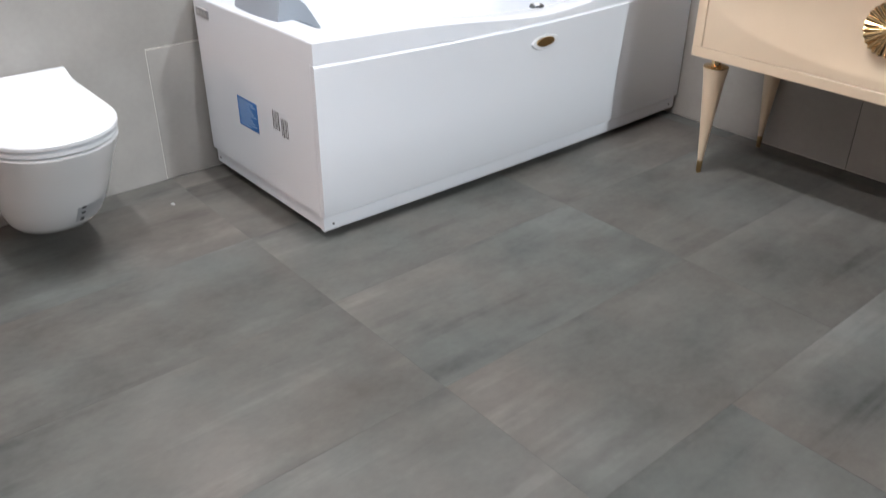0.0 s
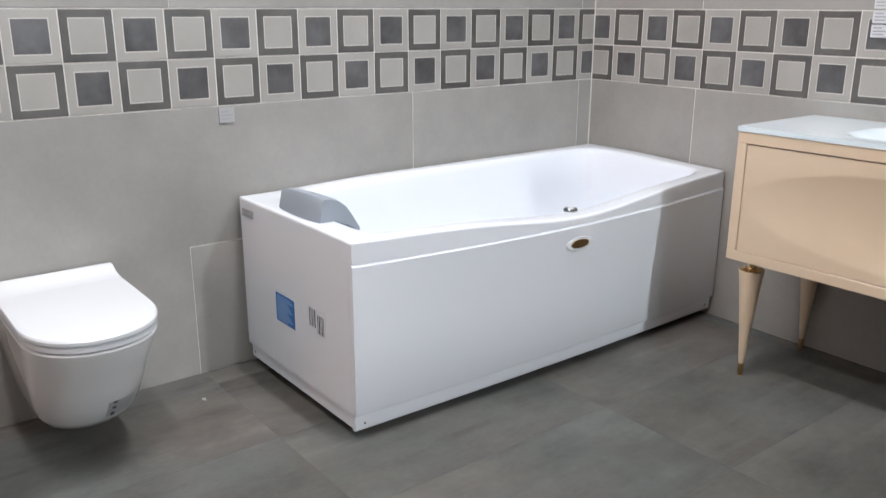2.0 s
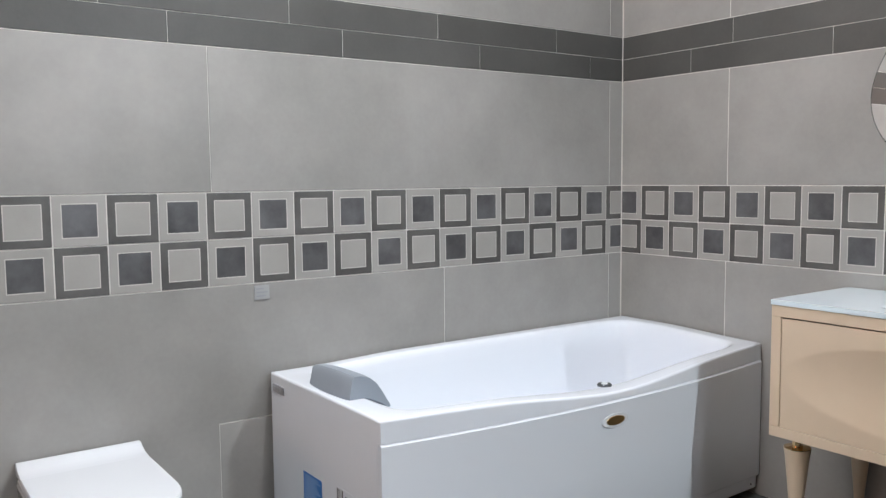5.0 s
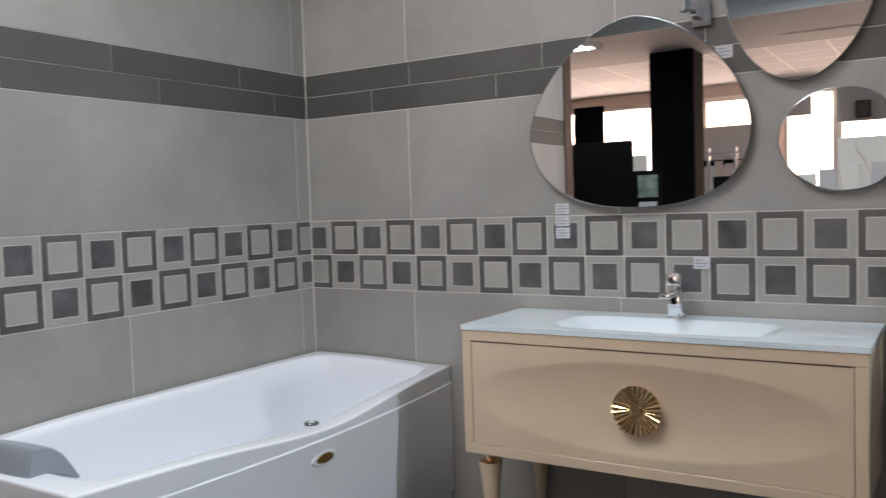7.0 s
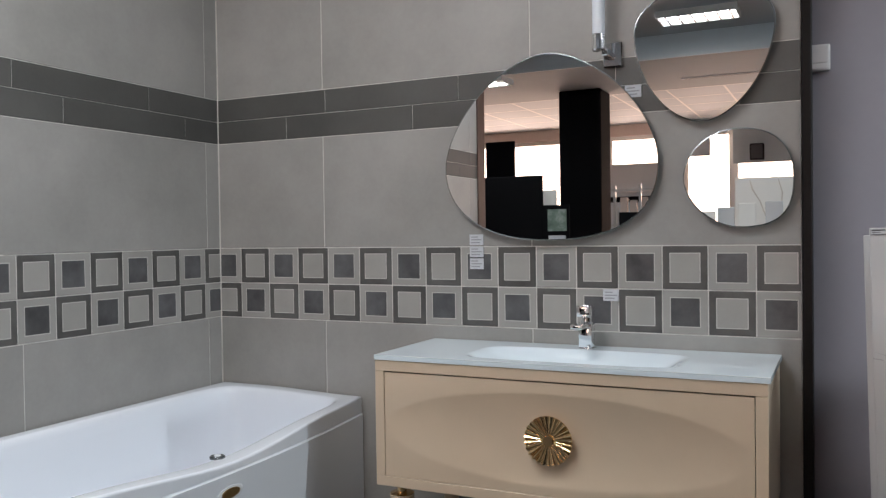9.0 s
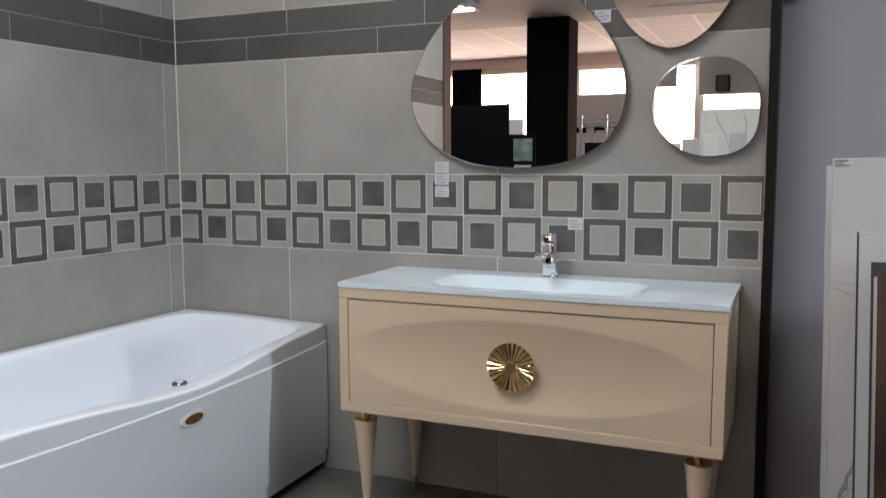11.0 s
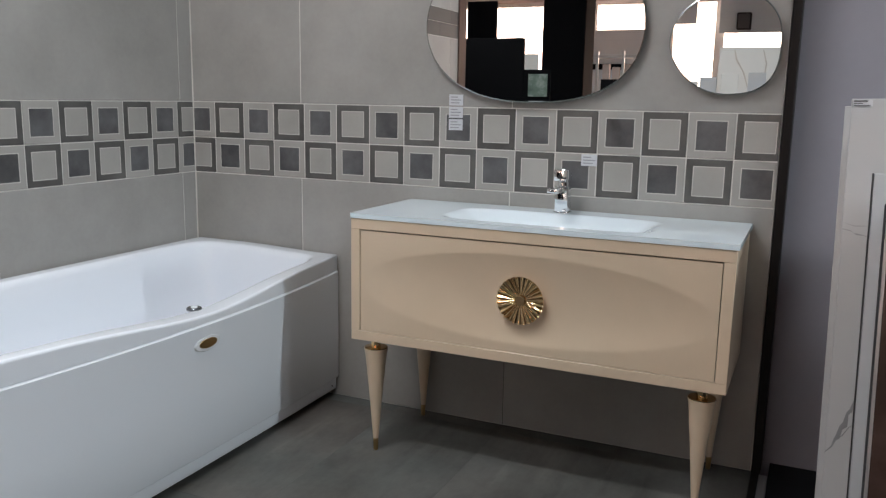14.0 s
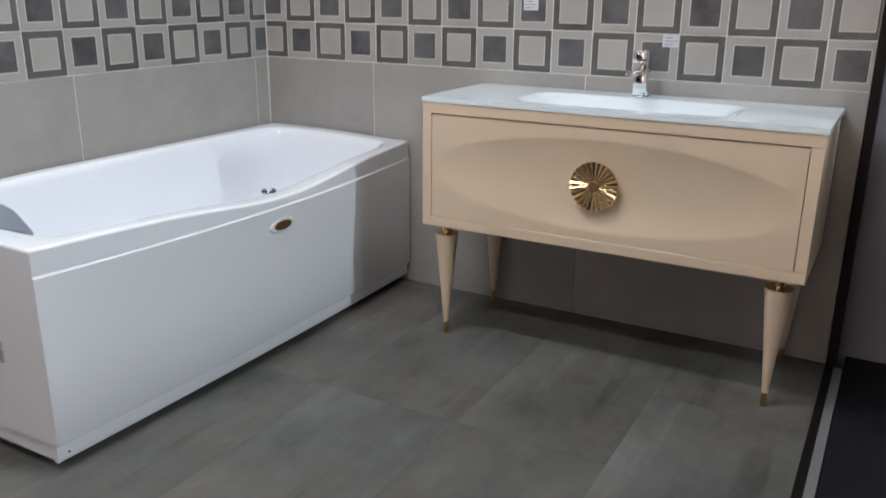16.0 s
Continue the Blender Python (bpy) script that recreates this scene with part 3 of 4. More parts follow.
def d_ring(depth, half, z, x0=0.004, power=2.6, count=40, tail=0.0):
    """A D-shaped outline from the wall outward."""
    pts = [(x0, TY - half * (1 - tail), z)]
    xs_ = depth - half * 1.15
    pts.append((x0 + (xs_ - x0) * 0.35, TY - half, z))
    for k in range(count + 1):
        a = -math.pi / 2 + math.pi * k / count
        c, s = math.cos(a), math.sin(a)
        px = abs(c) ** (2 / power)
        py = math.copysign(abs(s) ** (2 / power), s)
        pts.append((xs_ + half * 1.15 * px, TY + half * py, z))
    pts.append((x0 + (xs_ - x0) * 0.35, TY + half, z))
    pts.append((x0, TY + half * (1 - tail), z))
    return pts


root = thing("wall_hung_toilet", (0.0, TY, 0.08), "white wall-hung ceramic toilet with closed lid", "toilet")
prof = [(0.245, 0.105, 0.078), (0.300, 0.122, 0.080), (0.335, 0.133, 0.092), (0.362, 0.142, 0.115), (0.41, 0.155, 0.17), (0.455, 0.166, 0.24), (0.502, 0.174, 0.31), (0.540, 0.180, 0.36), (0.551, 0.183, 0.383), (0.547, 0.180, 0.388)]
bowl = part("bowl", loft([d_ring(d, h * 0.93, z, power=2.15) for d, h, z in prof]), M_CERAM, root, smooth=True)
part("seat", loft([d_ring(d, h * 0.93, z, 0.03, 2.15) for d, h, z in ((0.548, 0.179, 0.391), (0.553, 0.183, 0.394), (0.553, 0.183, 0.404), (0.548, 0.180, 0.407))]), M_LID, root, smooth=True)
lid = part("lid", loft([d_ring(d, h * 0.93, z, 0.012, 2.15, tail=0.03) for d, h, z in ((0.550, 0.182, 0.4105), (0.557, 0.186, 0.414), (0.557, 0.186, 0.423), (0.552, 0.183, 0.4275), (0.539, 0.174, 0.4285))]), M_LID, root, smooth=True)
ridge = [(0.010, 0.4115), (0.105, 0.4283), (0.078, 0.4300), (0.058, 0.4335), (0.042, 0.4395), (0.030, 0.4465), (0.022, 0.4500), (0.010, 0.4505)]
part("hinge_ridge", loft([[(x, TY + w, 0.4115 + (z - 0.4115) * f) for x, z in ridge] for w, f in ((-0.1710, 0.93), (-0.1685, 1.0), (0.1685, 1.0), (0.1710, 0.93))]), M_LID, lid, smooth=True, sharp=50)
# silver label curved round the bowl's flank
rows_ = []
lo, hi = 23, 33
for k in range(5):
    z = 0.125 + 0.062 * k / 4
    j = [i for i in range(len(prof) - 1) if prof[i][2] <= z <= prof[i + 1][2]][0]
    f = (z - prof[j][2]) / (prof[j + 1][2] - prof[j][2])
    d, h = (prof[j][q] + (prof[j + 1][q] - prof[j][q]) * f for q in (0, 1))
    rows_.append(d_ring(d + 0.0012, h * 0.93 + 0.0012, z, power=2.15)[lo:hi])
bm = bmesh.new()
vs = [[bm.verts.new(p) for p in r] for r in rows_]
for a, c in zip(vs, vs[1:]):
    for k in range(len(a) - 1):
        bm.faces.new((a[k], a[k + 1], c[k + 1], c[k]))
lab = part("label", bm, M_GREYLAB, bowl, "silver adhesive label", True)
bm = bmesh.new()
for r0, r1 in ((0, 1), (2, 4)):
    q = [Vector(rows_[r0][1]), Vector(rows_[r0][2]), Vector(rows_[r1][2]), Vector(rows_[r1][1])]
    bm.faces.new([bm.verts.new(p + Vector((0.0008, 0.0008, 0))) for p in q])
tagged(part("label_print", bm, M_INK, bowl), "dark printed blocks on the label")


# ---- washstand ----
VX0, VX1, VY, VZ0, VZ1 = 1.053, 2.284, -0.462, 0.411, 0.832
root = thing("vanity_cabinet", (1.668, -0.23, 0), "cream lacquered vanity cabinet with scooped drawer on four tapered legs", "vanity cabinet")
T = 0.033
bm = box(VX0, VX1, VY, -0.012, VZ0, VZ0 + T, 0.0015)
part("bottom_board", bm, M_CREAM, root)
part("top_rail", box(VX0, VX1, VY, VY + 0.04, VZ1 - 0.036, VZ1, 0.0015), M_CREAM, root)
for x0, x1 in ((VX0, VX0 + T), (VX1 - T, VX1)):
    part("side_board", box(x0, x1, VY, -0.012, VZ0 + T, VZ1 - 0.0362, 0.0015), M_CREAM, root)
    part("side_cap", box(x0, x1, VY + 0.0405, -0.012, VZ1 - 0.036, VZ1), M_CREAM, root)
part("back_board", box(VX0 + T, VX1 - T, -0.03, -0.012, VZ0 + T, VZ1 - 0.036), M_CREAM, root)
# drawer front with a shallow lens-shaped hollow
dx0, dx1, dz0, dz1 = VX0 + T + 0.003, VX1 - T - 0.0025, VZ0 + T + 0.002, VZ1 - 0.038 - 0.002
cx, cz, ax, az = (dx0 + dx1) / 2, (dz0 + dz1) / 2 - 0.003, (dx1 - dx0) / 2 - 0.012, 0.142


def hollow(x, z):
    r2 = ((x - cx) / ax) ** 2 + ((z - cz) / az) ** 2
    return 0.0165 * max(0.0, 1 - r2) if r2 < 1 else 0.0


NX, NZ = 150, 60
bm = bmesh.new()
grid = [[bm.verts.new((dx0 + (dx1 - dx0) * i / NX, VY + 0.002 + hollow(dx0 + (dx1 - dx0) * i / NX, dz0 + (dz1 - dz0) * k / NZ), dz0 + (dz1 - dz0) * k / NZ)) for k in range(NZ + 1)] for i in range(NX + 1)]
for i in range(NX):
    for k in range(NZ):
        bm.faces.new((grid[i][k], grid[i + 1][k], grid[i + 1][k + 1], grid[i][k + 1]))
edge = [grid[i][0] for i in range(NX + 1)] + [grid[NX][k] for k in range(1, NZ + 1)] + [grid[i][NZ] for i in range(NX - 1, -1, -1)] + [grid[0][k] for k in range(NZ - 1, 0, -1)]
back = [bm.verts.new((v.co.x, VY + 0.04, v.co.z)) for v in edge]
for k in range(len(edge)):
    bm.faces.new((edge[k], edge[(k + 1) % len(edge)], back[(k + 1) % len(edge)], back[k]))
drawer = part("drawer_front", bm, M_CREAM, root, "drawer front with a lens-shaped hollow", True)
# pleated gold rosette
kx, kz, ky = cx - 0.007, cz + 0.003, VY + 0.021
PLEATS, STEPS = 27, 8
N = PLEATS * STEPS
bm = bmesh.new()
random.seed(11)
lean_of = [random.uniform(-0.25, 0.25) for _ in range(PLEATS)]
loops = []
for f, base_r, y_mid, amp in ((0.0, 0.0165, -0.0275, 0.0005), (0.35, 0.037, -0.0288, 0.0015), (0.7, 0.058, -0.0305, 0.0023), (1.0, 0.0755, -0.0325, 0.0031), (1.0, 0.0757, -0.0300, 0.0031), (0.5, 0.020, -0.0190, 0.0)):
    loop = []
    for k in range(N):
        a = 2 * math.pi * k / N
        w = (k % STEPS) / STEPS
        fold = math.sin(2 * math.pi * w) * (1 + lean_of[k // STEPS])
        rr = base_r + (0.0009 * fold if f == 1.0 else 0.0)
        loop.append(bm.verts.new((kx + rr * math.cos(a), ky + y_mid - amp * fold, kz + rr * math.sin(a))))
    loops.append(loop)
for lo_, hi_ in zip(loops, loops[1:]):
    for k in range(N):
        j = (k + 1) % N
        bm.faces.new((lo_[k], lo_[j], hi_[j], hi_[k]))
knob = part("knob", bm, M_GOLD, drawer, "pleated round gold rosette knob", True, 50)
part("knob_cap", lathe([(0.0170, -0.026), (0.0170, -0.0340), (0.0155, -0.0355), (0.002, -0.0355)], (kx, ky, kz), "y", 28), M_GOLD, drawer, smooth=True)
part("knob_stem", lathe([(0.012, 0.0), (0.012, -0.026)], (kx, ky, kz), "y", 20), M_GOLD, drawer, smooth=True)
leg_prof = [(0.0095, 0.045), (0.013, 0.09), (0.0205, 0.18), (0.0290, 0.27), (0.0365, 0.345), (0.0410, 0.374), (0.0415, 0.377), (0.036, 0.3772)]
for lx in (1.124, 2.215):
    for ly in (-0.414, -0.046):
        lx += 0.010 if ly > -0.1 and lx < 1.5 else 0.0
        leg = part("leg", lathe(leg_prof, (lx, ly, 0), "z", 28), M_CREAM, root, smooth=True)
        part("foot_tip", lathe([(0.0072, 0.0), (0.0082, 0.004), (0.0096, 0.0448)], (lx, ly, 0), "z", 20), M_BRASS, leg, "brass foot tip", True)
        part("collar", lathe([(0.0400, 0.3775), (0.0400, 0.380), (0.0165, 0.3815), (0.0165, 0.411)], (lx, ly, 0), "z", 28), M_GOLD, leg, "gold collar", True)

# glass worktop with the basin moulded in
GX0, GX1, GY0, GY1, GZ = 1.0515, 2.290, -0.4645, -0.006, 0.849
root = thing("glass_washbasin_top", (1.668, -0.23, VZ1), "white glass worktop with a shallow moulded basin", "washbasin")
bcx, bcy, bax, bay = 1.685, -0.262, 0.355, 0.150


def sink(x, y):
    u, v = abs(x - bcx) / bax, abs(y - bcy) / bay
    r = (u ** 5 + v ** 5) ** (1 / 5)
    return -0.042 * smoothstep(1.0, 0.709, r) - 0.014 * smoothstep(1.0, 0.0, r) if r < 1 else 0.0


NX, NY = 280, 120
bm = bmesh.new()
top = [[bm.verts.new((GX0 + (GX1 - GX0) * i / NX, GY0 + (GY1 - GY0) * k / NY, GZ + sink(GX0 + (GX1 - GX0) * i / NX, GY0 + (GY1 - GY0) * k / NY))) for k in range(NY + 1)] for i in range(NX + 1)]
for i in range(NX):
    for k in range(NY):
        bm.faces.new((top[i][k], top[i + 1][k], top[i + 1][k + 1], top[i][k + 1]))
part("glass_surface", bm, M_GLASSTOP, root, smooth=True)
bm = bmesh.new()
ring_t = [(GX0, GY0), (GX1, GY0), (GX1, GY1), (GX0, GY1)]
hi_ = [bm.verts.new((x, y, GZ - 0.0002)) for x, y in ring_t]
lo_ = [bm.verts.new((x, y, VZ1 + 0.0005)) for x, y in ring_t]
for k in range(4):
    bm.faces.new((hi_[k], hi_[(k + 1) % 4], lo_[(k + 1) % 4], lo_[k]))
part("glass_edge", bm, M_GLASSEDGE, root, "pale blue-green polished glass edge")
part("drain", lathe([(0.026, -0.0590), (0.026, -0.0545), (0.022, -0.053)], (bcx, bcy, GZ), "z", 24), M_CHROME, root, "chrome basin waste", True)
# (no hollow part stands in the cabinet's upper rail: the basin dips behind the drawer)

FX, FY = 1.676, -0.090
root = thing("basin_mixer_tap", (FX, FY, GZ), "square chrome basin mixer tap on the glass top", "tap")
part("base", box(FX - 0.026, FX + 0.026, FY - 0.026, FY + 0.026, GZ, GZ + 0.006, 0.0015, seg=2), M_CHROME, root, smooth=True)
part("body", box(FX - 0.0225, FX + 0.0225, FY - 0.0225, FY + 0.0225, GZ + 0.0062, GZ + 0.094, 0.0025, seg=2), M_CHROME, root, smooth=True)
spout = part("spout", box(FX - 0.0205, FX + 0.0205, FY - 0.125, FY - 0.0228, GZ + 0.080, GZ + 0.0935, 0.002, seg=2), M_CHROME, root, smooth=True)
part("aerator", lathe([(0.010, 0.0755), (0.010, 0.0798)], (FX, FY - 0.110, GZ), "z", 18), M_STEEL, spout, smooth=True)
part("cartridge", lathe([(0.018, 0.0942), (0.018, 0.108), (0.0165, 0.1095)], (FX, FY, GZ), "z", 24), M_CHROME, root, smooth=True)
b = box(FX - 0.0225, FX + 0.0225, FY - 0.046, FY + 0.022, GZ + 0.110, GZ + 0.147, 0.004, seg=2)
for v in b.verts:
    v.co.z += (FY - v.co.y) * 0.16 * (1 if v.co.z > GZ + 0.128 else 0.35)
lever = part("lever", b, M_CHROME, root, smooth=True)
part("lever_mark", box(FX - 0.005, FX + 0.005, FY - 0.0468, FY - 0.0462, GZ + 0.128, GZ + 0.133), M_INK, lever)


# ---- mirrors ----
def blob_mirror(name, cx, cz, left, right, up, down, powers, label):
    """A pebble outline: a quarter superellipse for each quarter (upper right, upper left, lower left, lower right)."""
    root = thing(name, (cx, -0.01, cz), label, "mirror", "frameless pebble mirrors")

    def outline(scale, inset, y):
        pts = []
        for k in range(120):
            a = 2 * math.pi * k / 120
            c, s = math.cos(a), math.sin(a)
            q = powers[k // 30]
            f = (abs(c) ** q + abs(s) ** q) ** (-1 / q)
            pts.append((cx + (scale * (right if c > 0 else left) - inset) * f * c, y, cz + (scale * (up if s > 0 else down) - inset) * f * s))
        for _ in range(6):
            pts = [tuple((pts[i - 1][j] + 2 * pts[i][j] + pts[(i + 1) % len(pts)][j]) / 4 for j in range(3)) for i in range(len(pts))]
        return pts

    part("backing", loft([outline(0.82, 0, -0.001), outline(0.82, 0, -0.0245)]), M_BLACK, root, smooth=True)
    part("polished_edge", loft([outline(1, 0, -0.025), outline(1, 0, -0.0290), outline(1, 0.004, -0.0302)], cap_end=False), M_MEDGE, root, smooth=True)
    bm = bmesh.new()
    bm.faces.new([bm.verts.new(p) for p in outline(1, 0.004, -0.0302)])
    part("mirror_glass", bm, M_MIRROR, root)


blob_mirror("pebble_mirror", 1.515, 1.500, 0.398, 0.399, 0.392, 0.279, (1.66, 1.62, 2.25, 2.55), "large frameless pebble-shaped mirror on the tiled wall")
blob_mirror("pebble_mirror", 2.058, 1.915, 0.227, 0.224, 0.140, 0.311, (2.1, 2.1, 1.86, 1.74), "medium frameless pear-shaped mirror on the tiled wall")
blob_mirror("pebble_mirror", 2.165, 1.420, 0.175, 0.167, 0.159, 0.163, (2.3, 2.0, 1.76, 2.9), "small frameless pebble-shaped mirror on the tiled wall")

# ---- wall lamp, tags, small box ----
root = thing("wall_lamp", (1.755, -0.001, 1.86), "chrome wall lamp with an unlit frosted tube", "wall lamp")
part("wall_plate", box(1.722, 1.788, -0.014, -0.001, 1.818, 1.902, 0.003), M_CHROME, root)
part("arm", box(1.728, 1.752, -0.062, -0.0145, 1.850, 1.874, 0.003), M_CHROME, root)
part("cup", lathe([(0.020, 1.862), (0.023, 1.866), (0.023, 1.916), (0.020, 1.918)], (1.726, -0.082, 0), "z", 28), M_CHROME, root, smooth=True)
part("tube", lathe([(0.0215, 1.9185), (0.0215, 2.20), (0.018, 2.208)], (1.726, -0.082, 0), "z", 28), M_FROST, root, "frosted glass tube", True)


def tag(x, z, w, h, label, wall="b", rows=3):
    """A small card with three printed lines."""
    root = thing("price_tag", (x, -0.002, z) if wall == "b" else (0.002, x, z), label, "price tag", "price tags")

    def flat(u0, u1, z0, z1, d0, d1):
        return box(u0, u1, -d1, -d0, z0, z1) if wall == "b" else box(d0, d1, u0, u1, z0, z1)

    part("card", flat(x - w / 2, x + w / 2, z - h / 2, z + h / 2, 0.0004, 0.004), M_PAPER if wall == "b" else M_CARD, root)
    for k in range(rows):
        zz = z + h * (0.26 - 0.26 * k)
        part("print_bar", flat(x - w * 0.38, x - w * 0.38 + w * (0.5 + 0.26 * ((k * 5) % 3) / 2), zz - h * 0.05, zz + h * 0.05, 0.0042, 0.0047), M_GREYLAB, root)


for zz in (1.226, 1.181, 1.136):
    tag(1.231, zz, 0.055, 0.040, "small white price card on the tiles below the mirror")
tag(1.823, 1.730, 0.056, 0.042, "small white price card on the dark border")
tag(1.739, 1.028, 0.055, 0.040, "small white price card on the patterned band")
tag(-1.722, 0.869, 0.052, 0.046, "small white price card below the patterned band", "a")

root = thing("sensor_box", (2.40, 0.114, 1.80), "small white plastic sensor box on the lilac wall", "sensor box")
part("housing", box(2.368, 2.434, 0.080, 0.1145, 1.758, 1.842, 0.006, seg=2), M_LID, root, smooth=True)
part("cover", box(2.374, 2.428, 0.077, 0.0798, 1.782, 1.836, 0.001), M_LID, root)
part("base_lip", box(2.376, 2.426, 0.0775, 0.0798, 1.764, 1.778, 0.001), M_LID, root)


# ---- sample slabs leaning beside the stand ----
def slab(name, x0, x1, y_foot, y_top, h, th, m, label, tilt=0.0, veins=(), vein_m=None, edge=None, sticker=False):
    lean = math.atan2(y_top - y_foot, h)
    root = thing(name, (x0, y_foot, 0), label, "tile sample", "leaning tile samples")
    turn = pose(x0, y_foot, -0.006, math.degrees(-lean), 0, 0) @ pose(0, 0, 0, 0, tilt, 0)
    w = x1 - x0

    def put(b):
        bmesh.ops.transform(b, matrix=turn, verts=b.verts)
        return b

    body = part("panel", put(box(0, w, 0, th, 0.002, h, 0.0015)), m, root)
    for pts in veins:
        b = bmesh.new()
        left = [b.verts.new((x - s, -0.0006, z + s)) for x, z, s in pts]
        right = [b.verts.new((x + s, -0.0006, z - s)) for x, z, s in pts]
        for k in range(len(pts) - 1):
            b.faces.new((left[k], left[k + 1], right[k + 1], right[k]))
        part("vein", put(b), vein_m, body)
    if edge:
        part("edge_strip", put(box(-0.004 if edge is M_INK else -0.008, -0.0005, -0.001, th, 0.002, h)), edge, root)
    if sticker:
        part("sticker", put(box(0.004, 0.052, -0.0012, -0.0004, h - 0.021, h - 0.003)), M_PAPER, root)
        for k, (wide, tall) in enumerate(((0.034, 0.0032), (0.022, 0.0016), (0.040, 0.0018))):
            part("print_bar", put(box(0.006, 0.006 + wide, -0.002, -0.0014, h - 0.008 - 0.0055 * k, h - 0.008 - 0.0055 * k + tall)), M_INK, root)
    return root


slab("sample_slab", 2.545, 3.15, -0.33, -0.225, 1.240, 0.012, M_SLAB, "white stone-look tile sample leaning on the lilac wall", -1.2)
slab("sample_slab", 2.5605, 3.16, -0.40, -0.297, 1.260, 0.011, M_SLAB, "white marble tile sample with a grey vein, leaning on another", -1.3,
     [[(0.000, 0.270, 0.0008), (0.016, 0.288, 0.0016), (0.024, 0.312, 0.0030), (0.030, 0.318, 0.0050), (0.036, 0.345, 0.0042), (0.046, 0.356, 0.0060), (0.050, 0.388, 0.0030), (0.058, 0.398, 0.0036), (0.066, 0.430, 0.0018), (0.12, 0.50, 0.0030), (0.2, 0.62, 0.001)], [(0.026, 0.318, 0.0006), (0.040, 0.322, 0.0010), (0.056, 0.350, 0.0008), (0.066, 0.356, 0.0005)], [(0.0, 0.905, 0.0010), (0.022, 0.901, 0.0016), (0.034, 0.892, 0.0030), (0.052, 0.890, 0.0012), (0.085, 0.880, 0.0008)], [(0.004, 0.922, 0.0005), (0.030, 0.914, 0.0010), (0.066, 0.916, 0.0005)]], M_VEIN, None, True)
slab("sample_slab", 2.6255, 3.17, -0.46, -0.375, 1.065, 0.012, M_SLABG, "pale grey tile sample with a dark edge", -1.3, (), None, M_INK)
slab("sample_slab", 2.6545, 3.175, -0.497, -0.411, 0.990, 0.012, M_INK, "thin black tile sample between paler ones", -1.3)
slab("sample_slab", 2.667, 3.18, -0.53, -0.445, 0.955, 0.016, M_BROWN, "dark brown stone-look tile sample with a pale edge", -1.3, (), None, M_STEEL)

# ---- ceiling fixtures ----
# the last fixture's housing only dresses the added fill lamp
for fx, fy, fz, fl, fd, fw in FIXTURES:
    top = fz + 0.055
    root = thing("ceiling_light", (fx, fy, top), "white louvred fluorescent ceiling light", "ceiling light", "louvred ceiling lights")
    part("housing", box(fx - fl, fx + fl, fy - 0.15, fy + 0.15, top - 0.008, top), M_WHITE, root)
    for y in (fy - 0.15, fy + 0.135):
        part("side", box(fx - fl, fx + fl, y, y + 0.015, fz, top - 0.0085), M_WHITE, root)
    for x in (fx - fl, fx + fl - 0.015):
        part("end", box(x, x + 0.015, fy - 0.1345, fy + 0.1345, fz, top - 0.0085), M_WHITE, root)
    for dy in (-0.07, 0.07):
        part("tube", lathe([(0.010, 0.025 - fl), (0.010, fl - 0.025)], (fx, fy + dy, top - 0.020), "x", 10), M_TUBE, root)
    part("louvre", box(fx - fl + 0.016, fx + fl - 0.016, fy - 0.008, fy + 0.008, fz + 0.0005, fz + 0.017), M_STEEL, root)
    n_l = round(fl * 20)
    for k in range(n_l):
        x = fx + (k - (n_l - 1) / 2) * 0.098
        for y0, y1 in ((fy - 0.134, fy - 0.0085), (fy + 0.0085, fy + 0.134)):
            part("louvre", box(x, x + 0.016, y0, y1, fz + 0.001, fz + 0.016), M_STEEL, root)
    if top < CEIL - 0.01:
        for x in (fx - fl + 0.1, fx + fl - 0.1):
            part("rod", lathe([(0.004, 0), (0.004, CEIL - top)], (x, fy, top), "z", 8), M_STEEL, root)

# ---- shop furniture seen in the mirrors, and one added shading board ----
def board(name, x0, x1, y, z1, m, label, cat, th=0.03, foot=True):
    root = thing(name, ((x0 + x1) / 2, y, 0), label, cat)
    part("panel", box(x0, x1, y - th, y, 0.03, z1, 0.003), m, root)
    if foot:
        for x in (x0 + 0.04, x1 - 0.10):
            part("foot", box(x, x + 0.06, y - 0.22, y + 0.18, -0.006, 0.029, 0.003), M_BLACK, root)
    return root


board("display_board", -0.72, -0.03, -4.5, 1.78, M_BLACK, "black display board standing on feet", "display board")
board("display_board", -1.22, -0.87, -6.0, 2.29, M_BLACK, "tall narrow black display board", "display board")
board("display_board", 0.66, 1.05, -4.6, 1.42, M_BLACK, "low black display board", "display board")
board("sample_stand", 1.66, 2.16, -4.5, 1.68, M_SLABW, "marble tile sample on a floor stand", "tile sample", 0.012)
b = bmesh.new()
for pts in ([(1.78, 1.66, 0.004), (1.80, 1.58, 0.008), (1.86, 1.48, 0.006), (1.90, 1.36, 0.004)], [(2.0, 1.66, 0.003), (2.03, 1.55, 0.006), (2.02, 1.42, 0.004), (2.06, 1.3, 0.002)]):
    l_ = [b.verts.new((x - s, -4.4992, z)) for x, z, s in pts]
    r_ = [b.verts.new((x + s, -4.4992, z)) for x, z, s in pts]
    for k in range(len(pts) - 1):
        b.faces.new((l_[k], l_[k + 1], r_[k + 1], r_[k]))
part("vein", b, M_VEINW, bpy.data.objects["sample_stand"])
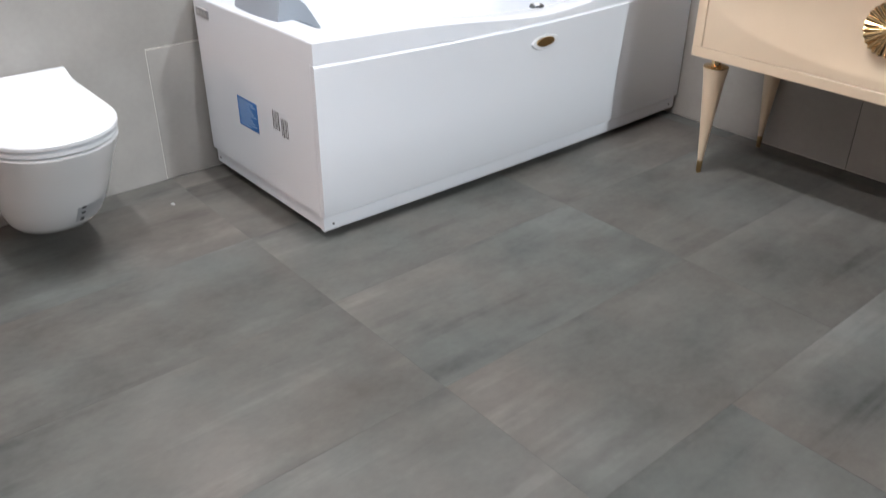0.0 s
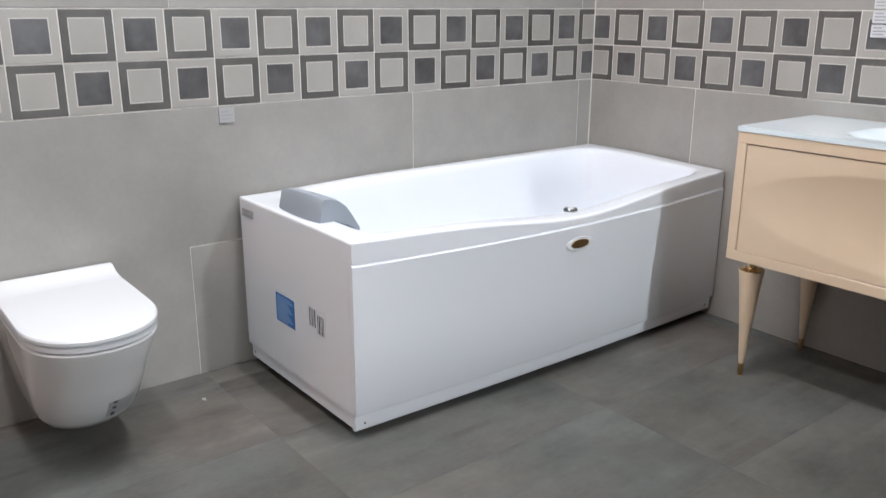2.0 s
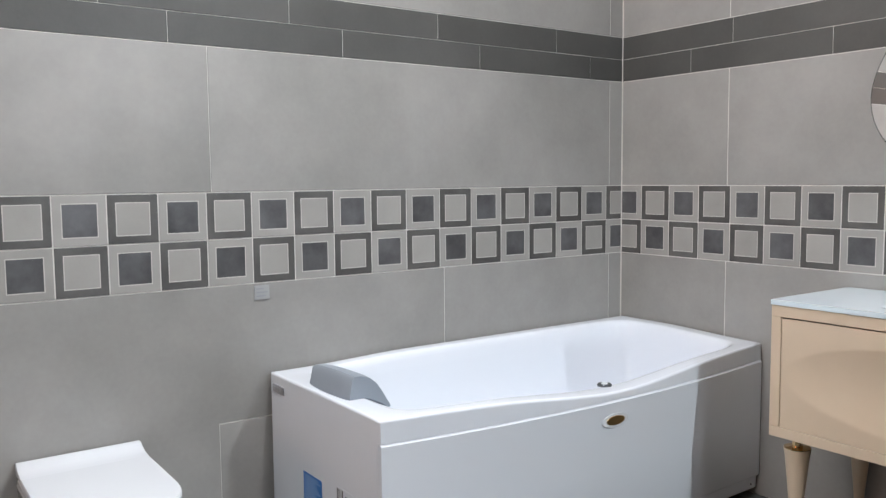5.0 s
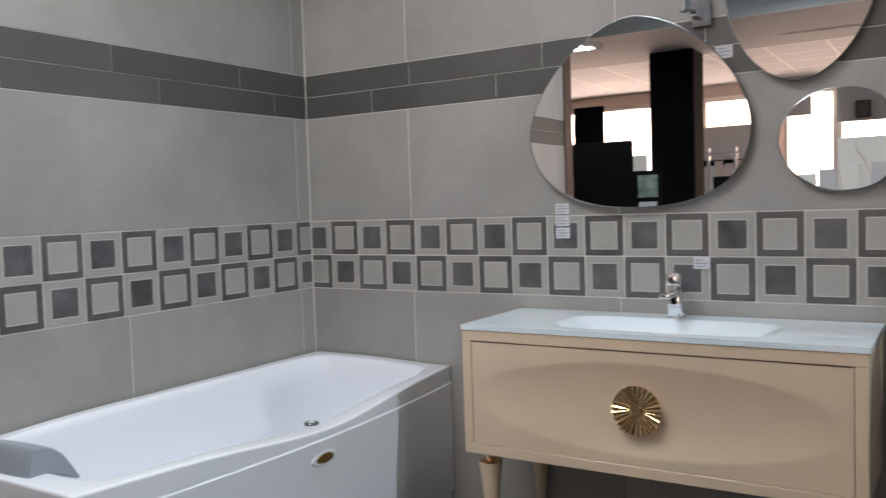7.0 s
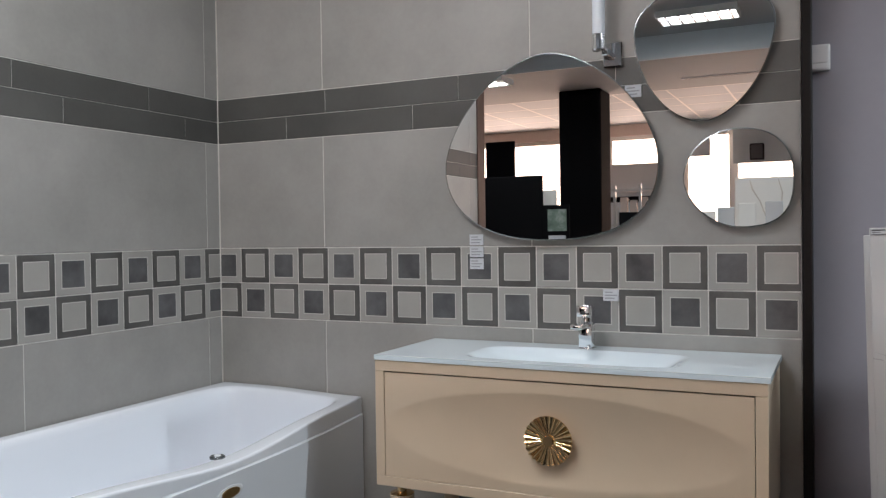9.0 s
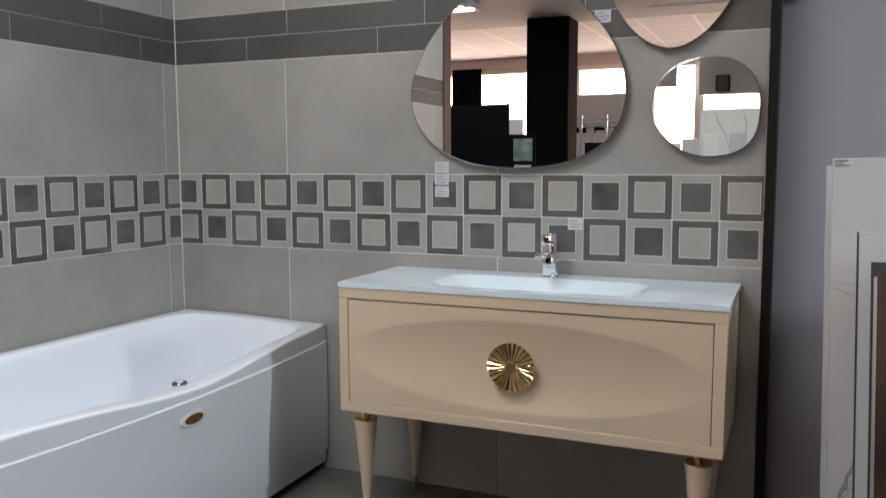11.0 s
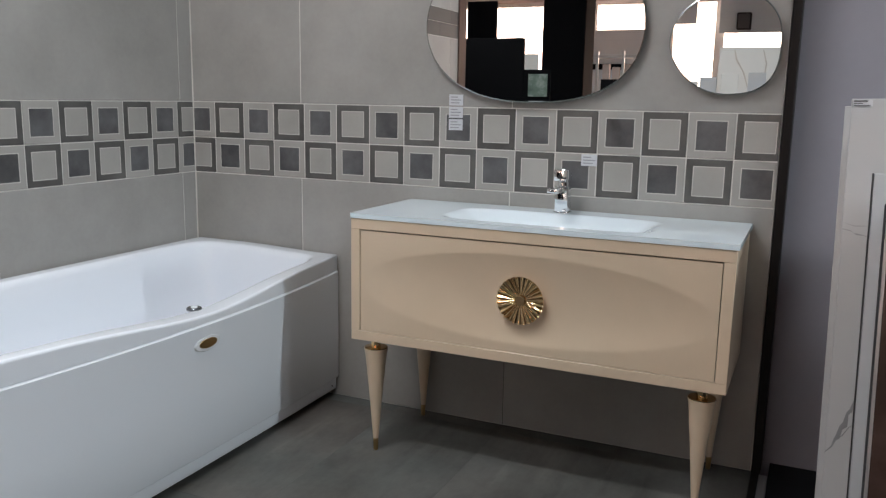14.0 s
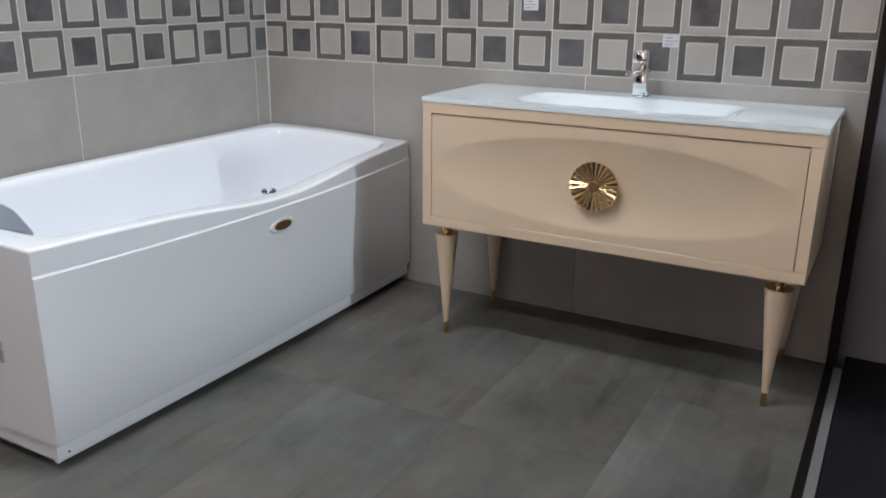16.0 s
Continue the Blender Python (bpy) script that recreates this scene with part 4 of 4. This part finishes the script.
for k, (x, z1) in enumerate(((1.30, 1.37), (1.42, 1.40), (1.56, 1.43), (1.72, 1.46), (1.92, 1.47))):
    board("sample_stand", x, x + 0.13, -4.15 - 0.02 * k, z1, M_SLABW if k % 2 else M_SLAB, "pale tile sample on a floor stand", "tile sample", 0.012)
# added out of view: keeps the east lamp off the low lilac wall and floor
root = thing("display_board", (3.32, -0.65, 0), "unseen dark board added beyond the samples to block lamplight", "display board")
part("panel", box(3.305, 3.335, -1.50, 0.08, 0.03, 1.18, 0.003), M_BROWN, root)
for y in (-1.42, -0.10):
    part("foot", box(3.22, 3.42, y, y + 0.06, -0.006, 0.029, 0.003), M_BLACK, root)
# framed picture stand in front of the column
root = thing("picture_stand", (0.11, -4.5, 0), "black stand with a printed room picture", "stand")
part("frame", box(-0.045, 0.225, -4.53, -4.505, 0.03, 1.50, 0.003), M_BLACK, root)
part("picture", box(0.02, 0.20, -4.504, -4.500, 1.26, 1.46), M_GREEN, root)
part("leaflets", box(0.03, 0.19, -4.504, -4.49, 1.10, 1.22), M_PAPER, root)
part("foot", box(-0.06, 0.28, -4.68, -4.36, -0.006, 0.029, 0.003), M_BLACK, root)
root = board("display_board", -0.66, 0.28, -8.9, 2.20, M_SLABG, "grey and pale display board before the shop window", "display board")
part("lower_panel", box(-0.66, 0.28, -8.8995, -8.890, 0.03, 1.66, 0.002), M_WARMWHITE, root, "pale lower panel")
part("rail", box(-0.66, 0.28, -8.8995, -8.87, 1.662, 1.74, 0.002), M_BLACK, root, "black rail")
board("sample_stand", -0.16, -0.02, -4.9, 1.66, M_SLABW, "narrow pale tile sample on a floor stand", "tile sample", 0.012)
# rack of fittings
root = thing("goods_rack", (0.72, -5.6, 0), "open metal rack with pale boards", "rack")
for x in (0.36, 0.62, 0.9):
    part("post", box(x, x + 0.025, -5.62, -5.59, -0.006, 1.72), M_STEEL, root)
for z in (0.4, 0.9, 1.3, 1.66):
    part("shelf", box(0.34, 0.94, -5.85, -5.57, z, z + 0.02), M_STEEL, root)
for k in range(5):
    part("board", box(0.40 + 0.1 * k, 0.47 + 0.1 * k, -5.78, -5.72, 1.3205, 1.60 - 0.03 * (k % 2)), M_PINK, root)


# scrap of paper on the floor by the wall
root = thing("paper_scrap", (0.19, -1.945, 0.0), "tiny pale paper scrap on the floor tiles", "scrap")
b = bmesh.new()
pts = [(0.180, -1.948), (0.193, -1.953), (0.203, -1.943), (0.190, -1.940)]
lo_ = [b.verts.new((x, y, 0.0003)) for x, y in pts]
hi_ = [b.verts.new((x, y, 0.0012 + 0.003 * (i % 2))) for i, (x, y) in enumerate(pts)]
for k in range(4):
    b.faces.new((lo_[k], lo_[(k + 1) % 4], hi_[(k + 1) % 4], hi_[k]))
b.faces.new(lo_)
b.faces.new(hi_)
part("sheet", b, M_CARD, root)
